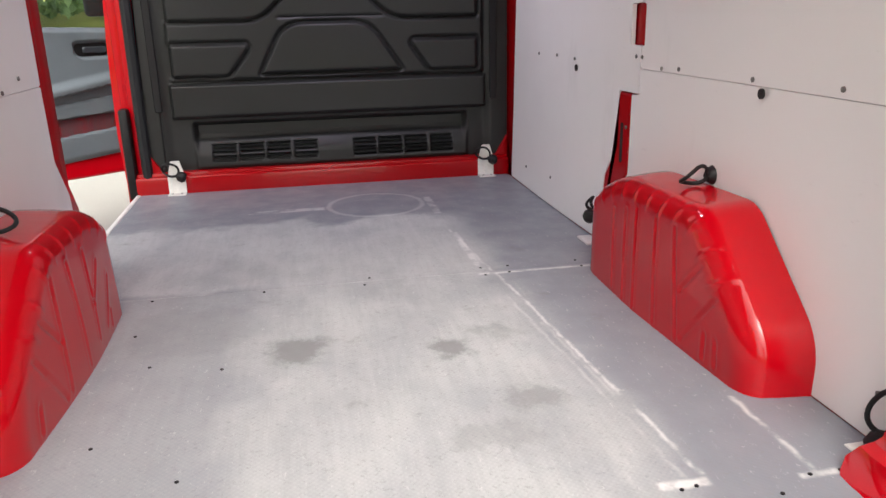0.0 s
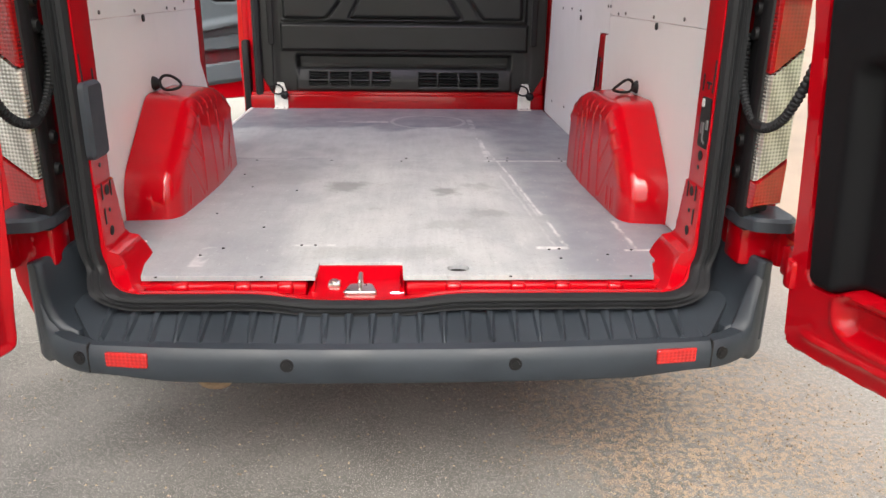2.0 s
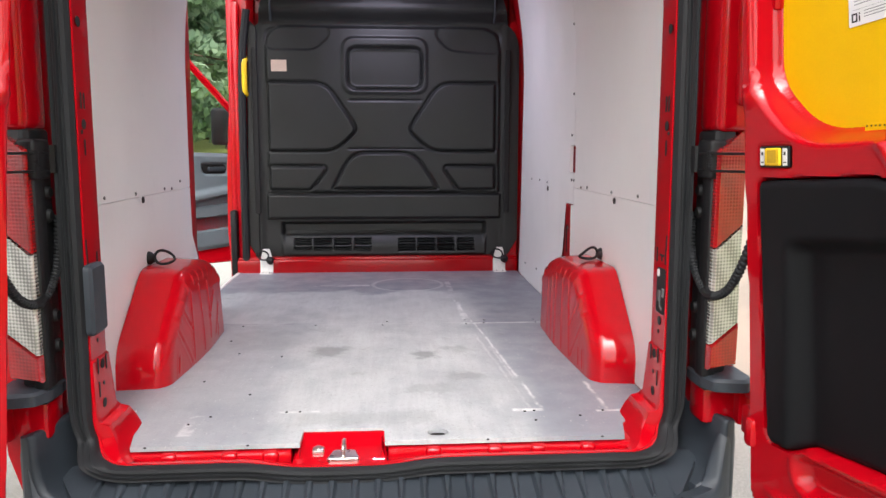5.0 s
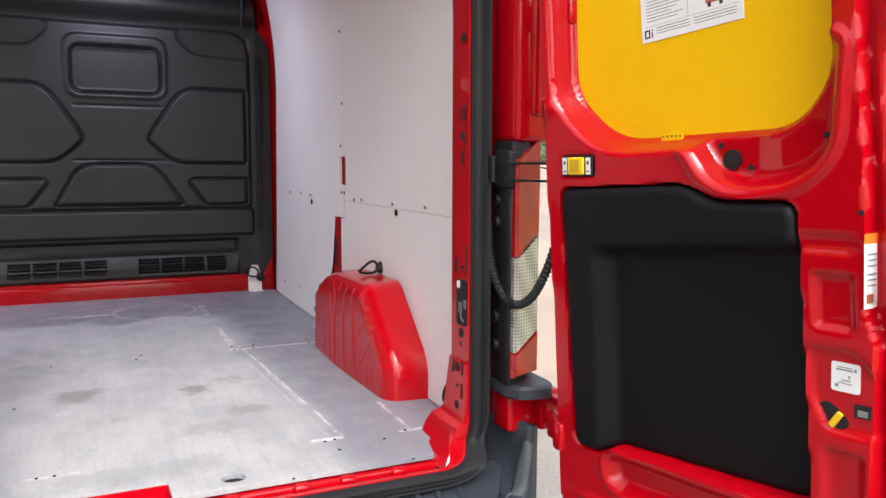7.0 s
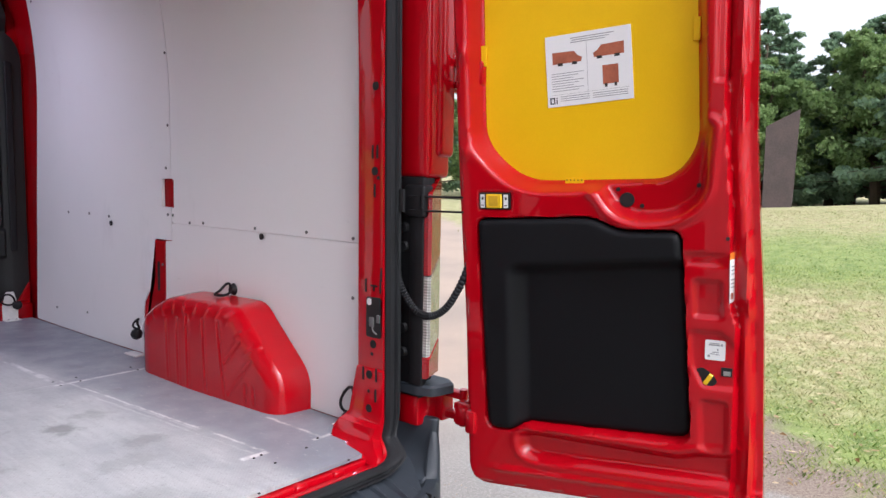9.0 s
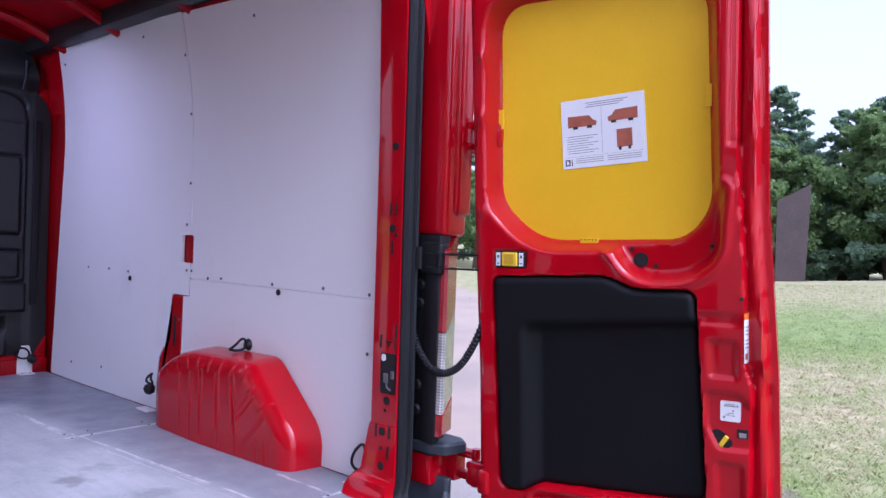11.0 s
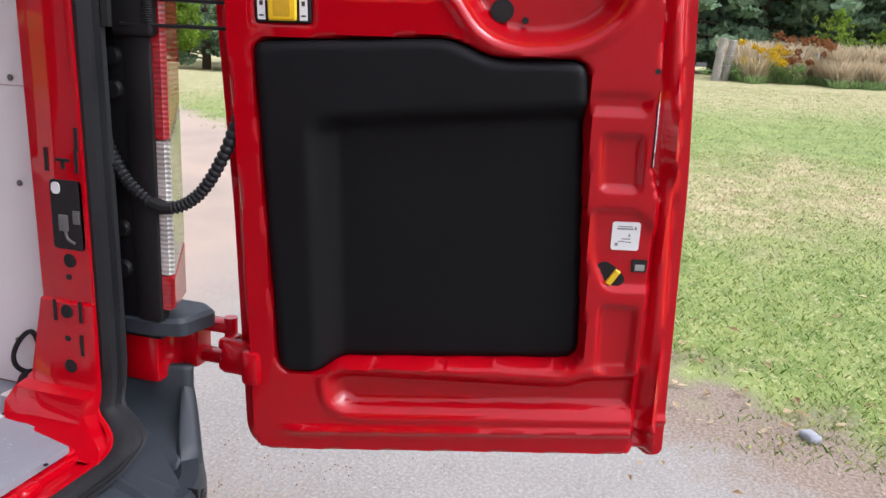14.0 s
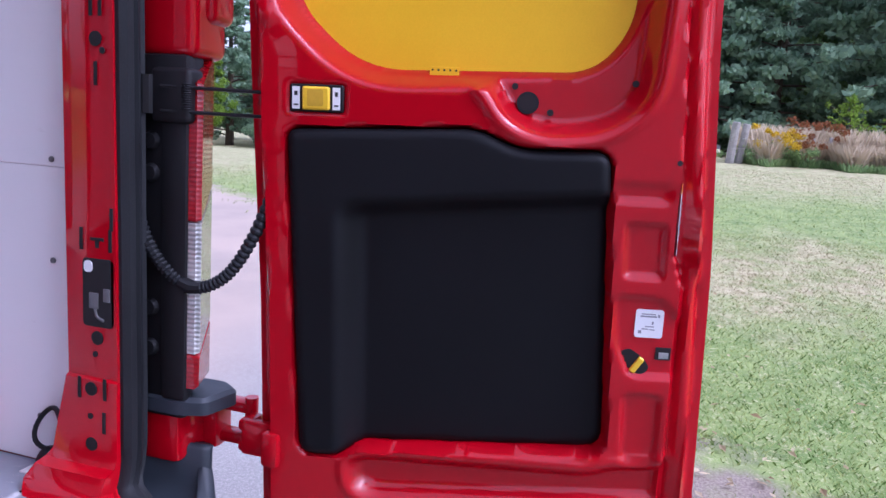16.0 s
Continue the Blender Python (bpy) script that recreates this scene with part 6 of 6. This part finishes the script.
plant(tree("pine", 1, 12.0, PINE, "tall dark green pine tree at the field's edge", 24000), row((33, 41, 49, 57), 50, 0.9) + row((64, 67, 70, 73, 76, 79, 82), 52, 0.93) + row((86, 92, 98, 104, 110), 52, 1.05))
plant(tree("pine", 2, 13.0, PINE, "tall dark green pine tree at the field's edge", 24000), row((37, 46, 54, 61), 58, 0.95) + row((65.5, 68.5, 71.5, 74.5, 77.5, 80.5), 60, 0.98) + row((84, 89, 95, 101, 107), 58, 1.15))
plant(tree("leaf", 3, 10.0, LEAF, "broad-leaved green tree at the field's edge", 22000), row((35, 44, 52, 60, 69, 72.5, 77, 83, 90, 97), 48, 0.78) + row((66, 67.8, 70.6, 75, 79, 81), 51, 0.92))
plant(tree("pine", 7, 11.0, PINE, "spreading pine tree with low boughs", 30000), [(*polar(88, 36), 1.15, 0.4), (*polar(95, 38), 1.25, 1.9), (*polar(103, 37), 1.2, 3.0), (*polar(84, 40), 1.1, 4.4), (*polar(99, 44), 1.3, 5.0), (*polar(110, 40), 1.2, 2.2)])
plant(tree("leaf", 9, 6.0, BRIGHT, "young tree with bright green leaves", 20000), [(*polar(67.5, 42), 1.0, 0.3), (*polar(54.5, 44), 0.9, 1.1)])
plant(tree("leaf", 11, 2.4, BRIGHT, "slim sapling behind the fence", 1500), [(*polar(99.5, 27.5), 1.05, 0.3), (*polar(102.3, 28), 0.9, 2.0)])
plant(tree("pine", 13, 14.0, PINE, "large pine tree beside the road ahead", 30000), [(-8.5, 24, 1.0, 0.0), (-12.5, 27, 1.0, 2.0), (-5.5, 33, 1.0, 4.0), (-16, 32, 1.1, 1.0), (-10, 40, 1.1, 5.0)])
plant(tree("leaf", 17, 11.0, LEAF, "broad-leaved tree beside the road", 9000), [(-22, 10, 1, 0), (-24, -4, 1, 2), (-20, -18, 1.1, 1), (-6, -26, 1.1, 3), (8, -28, 1.0, 4), (20, -24, 1.1, 5), (-26, 22, 1.2, 0.5)])

plant(tree("leaf", 23, 11.0, LEAF, "broad-leaved tree in the wood behind the field", 16000), row((34, 40, 47, 53, 59), 66, 0.95) + row((63, 66, 69, 72, 75, 78, 81), 68, 0.98) + row((85, 90, 96, 102, 108), 62, 1.2))

# dark steel slab standing on the grass
sx, sy = polar(74.0, 27)
sz = float(ground_height(np.array(sx), np.array(sy)))
slab = part("steel_slab", moved(prism([(-0.48, -0.1), (0.42, -0.1), (0.50, 3.18), (-0.50, 2.62)], lambda a, b, w: (a, w, b), -0.06, 0.06, 0.01), Matrix.Translation((sx, sy, sz)) @ Matrix.Rotation(radians(-70), 4, "Z")), SLAB, None, "")
tagged(slab, "tall dark brown slanted steel slab on the grass", "sculpture")

# old fence posts, wire and tall dry growth
for az, d, hh, r, tilt in ((92.2, 25, 1.25, 0.13, 4), (92.8, 25.3, 1.2, 0.12, 6), (97.4, 26, 0.95, 0.05, -2), (98.3, 26.5, 0.9, 0.07, 3), (100.2, 27, 0.9, 0.05, 0), (103, 27.5, 0.9, 0.05, 1)):
    x, y = polar(az, d)
    z = float(ground_height(np.array(x), np.array(y)))
    p = part("fence_post", moved(tube([(0, 0, -0.2), (0, 0, hh * 0.5), (0.01, 0, hh - 0.03), (0.01, 0, hh)], [r, r * 0.95, r * 0.9, r * 0.7], 10), Matrix.Translation((x, y, z)) @ Matrix.Rotation(radians(tilt), 4, "X")), POSTWOOD, None, "")
    tagged(p, "grey weathered wooden fence post in tall grass", "fence post", "fence posts")
wires = []
for hgt in (0.45, 0.75):
    pts = [(*polar(a, d), float(ground_height(np.array(polar(a, d)[0]), np.array(polar(a, d)[1]))) + hgt) for a, d in ((92.5, 25.1), (97.4, 26), (98.3, 26.5), (100.2, 27), (103, 27.5))]
    wires.append(tube(pts, 0.006, 5))
tagged(part("fence_wire", join(*wires), STEEL, None, ""), "thin wire strung between fence posts", "fence wire")


def blades(name, rng, xy, h, width, m, label, bend=0.35, cat="grass"):
    n = len(xy)
    z = ground_height(xy[:, 0], xy[:, 1])
    base = np.column_stack([xy, z - 0.01])
    a = rng.random(n) * 2 * np.pi
    side = np.column_stack([np.cos(a), np.sin(a), np.zeros(n)]) * width
    hh = h * (0.5 + rng.random(n))
    b = rng.random(n) * 2 * np.pi
    tipv = np.column_stack([np.cos(b) * bend * hh, np.sin(b) * bend * hh, hh])
    v = np.stack([base - side, base + side, base + tipv * np.array([0.35, 0.35, 0.6]) + side * 0.6, base + tipv], 1).reshape(-1, 3)
    k = np.arange(n)[:, None] * 4
    f = np.concatenate([k + np.array([[0, 1, 2]]), k + np.array([[0, 2, 3]])], 0)
    ob = new(name, quick_mesh(name, v, f, m))
    tagged(ob, label, cat, kind="stuff")
    return ob


rng = np.random.default_rng(3)


def edge_dist(x, y):
    return (x - 2.75) * 0.80 - (y + 1.15) * 0.60 - np.clip(y, 0, 4) * 0.3


def scatter(n, x0, x1, y0, y1, lo=0.15, fade=1.0):
    xy = np.column_stack([x0 + (x1 - x0) * rng.random(n) ** fade, rng.uniform(y0, y1, n)])
    e = edge_dist(xy[:, 0], xy[:, 1]) + 0.25 * np.sin(xy[:, 0] * 5 + xy[:, 1] * 3) + rng.normal(0, 0.12, n)
    return xy[e > lo]


near = scatter(240000, 1.2, 10.0, -6.0, 2.5, 0.15, 1.7)
blades("grass", rng, near, 0.022, 0.0015, BLADE, "short mown green and yellow grass", 0.8)
blades("grass", rng, scatter(120000, 2.2, 22, -10, 8, 0.15, 1.2), 0.03, 0.003, BLADE, "short mown green and yellow grass", 0.8)
def strip(n, a0, a1, d0, spread):
    az = radians(1) * rng.uniform(a0, a1, n)
    d = d0 + np.abs(rng.normal(0, spread, n)) + 0.5 * np.sin(az * 60) + 0.3 * np.sin(az * 143 + 1)
    return np.column_stack([-0.55 + np.sin(az) * d, -1.25 + np.cos(az) * d])


blades("tall_grass", rng, strip(30000, 92.8, 110, 25.6, 1.6), 0.55, 0.007, STRAW, "tall dry straw-coloured grass along a fence", 0.45)
blades("tall_grass", rng, strip(9000, 92.8, 110, 26.2, 1.4), 0.85, 0.005, STRAW, "tall dry straw-coloured grass along a fence", 0.35)
blades("tall_grass", rng, strip(6000, 92.6, 110, 25.1, 0.8), 0.20, 0.008, LEAF, "rough green grass at the foot of a fence", 0.5)
for az, m, nm, lab, cat, hgt in ((95.4, FLOWER, "yellow_flowers", "clump of yellow wild flowers in tall grass", "flowers", 1.15), (97.3, RUST, "dock_stems", "rusty brown dry weed stems", "weeds", 1.35), (95.8, LEAF, "weed_clump", "green weeds below the flowers", "weeds", 0.7), (94.0, LEAF, "weed_clump", "green weeds by the gate post", "weeds", 0.5)):
    x, y = polar(az, 25.3)
    z = float(ground_height(np.array(x), np.array(y)))
    cen = np.column_stack([x + rng.normal(0, 0.25, 14), y + rng.normal(0, 0.45, 14), z + hgt * rng.uniform(0.45, 1.0, 14)])
    v, f = leaf_cloud(rng, cen, rng.uniform(0.1, 0.28, 14), 1100, 0.04)
    tagged(new(nm, quick_mesh(nm, v, f, m)), lab, cat, kind="stuff")

# litter along the road's edge: fallen leaves and stones
n = 620
t = rng.uniform(-3.5, 2.5, n)
off = np.concatenate([rng.normal(0.05, 0.35, 420), rng.uniform(0.0, 3.0, 200) ** 1.2])
px, py = 2.75 + 0.6 * t + 0.8 * off, -1.15 + 0.8 * t - 0.6 * off
pz = ground_height(px, py) + 0.020
ang = rng.random(n) * 6.28
L = rng.uniform(0.010, 0.034, n)
c, s_ = np.cos(ang), np.sin(ang)
curl = rng.uniform(0.0, 0.02, n)
v = np.stack([np.column_stack([px - c * L, py - s_ * L, pz]), np.column_stack([px + s_ * L * 0.45, py - c * L * 0.45, pz + curl]), np.column_stack([px + c * L, py + s_ * L, pz + curl * 0.5]), np.column_stack([px - s_ * L * 0.45, py + c * L * 0.45, pz + curl * 0.3])], 1).reshape(-1, 3)
tagged(new("fallen_leaves", quick_mesh("fallen_leaves", v, np.arange(n * 4).reshape(-1, 4), LITTER)), "dry brown and yellow fallen leaves at the road's edge", "leaves", kind="stuff")

# grey stone at the grass edge
stone = moved(block(-0.035, 0.04, -0.025, 0.03, 0.0, 0.035, 0.014, 3), Matrix.Translation((2.56, -1.585, float(ground_height(np.array(2.56), np.array(-1.585))) - 0.004)) @ Matrix.Rotation(0.5, 4, "Z"))
tagged(part("stone", stone, STONE, None, ""), "smooth blue-grey stone at the grass edge", "stone")

# loose grit on the tarmac behind the van
n = 2600
gx = np.concatenate([rng.uniform(-1.7, 1.9, n // 2), rng.normal(1.0, 0.35, n - n // 2)])
gy = np.concatenate([rng.uniform(-0.7, 0.7, n // 2), rng.normal(0.2, 0.3, n - n // 2)])
keep = (gx > -2) & (gx < 2.3)
gx, gy = gx[keep], gy[keep]
n = len(gx)
gz = ground_height(gx, gy)
r_ = rng.uniform(0.0012, 0.0042, n)
a = rng.random(n) * 6.28
cr = [np.column_stack([gx + r_ * np.cos(a + k * 1.57) * (1.0 if k % 2 else 1.4), gy + r_ * np.sin(a + k * 1.57), gz + 0.0005]) for k in range(4)]
v = np.stack(cr + [np.column_stack([gx, gy, gz + r_ * 1.3])], 1).reshape(-1, 3)
k5 = np.arange(n)[:, None] * 5
f = np.concatenate([k5 + np.array([[i, (i + 1) % 4, 4]]) for i in range(4)], 0)
GRIT = leaf_material("grit", (0.20, 0.15, 0.10), (0.62, 0.50, 0.36), 20)
tagged(new("loose_grit", quick_mesh("loose_grit", v, f, GRIT)), "loose brown and pale grit on the tarmac", "grit", kind="stuff")
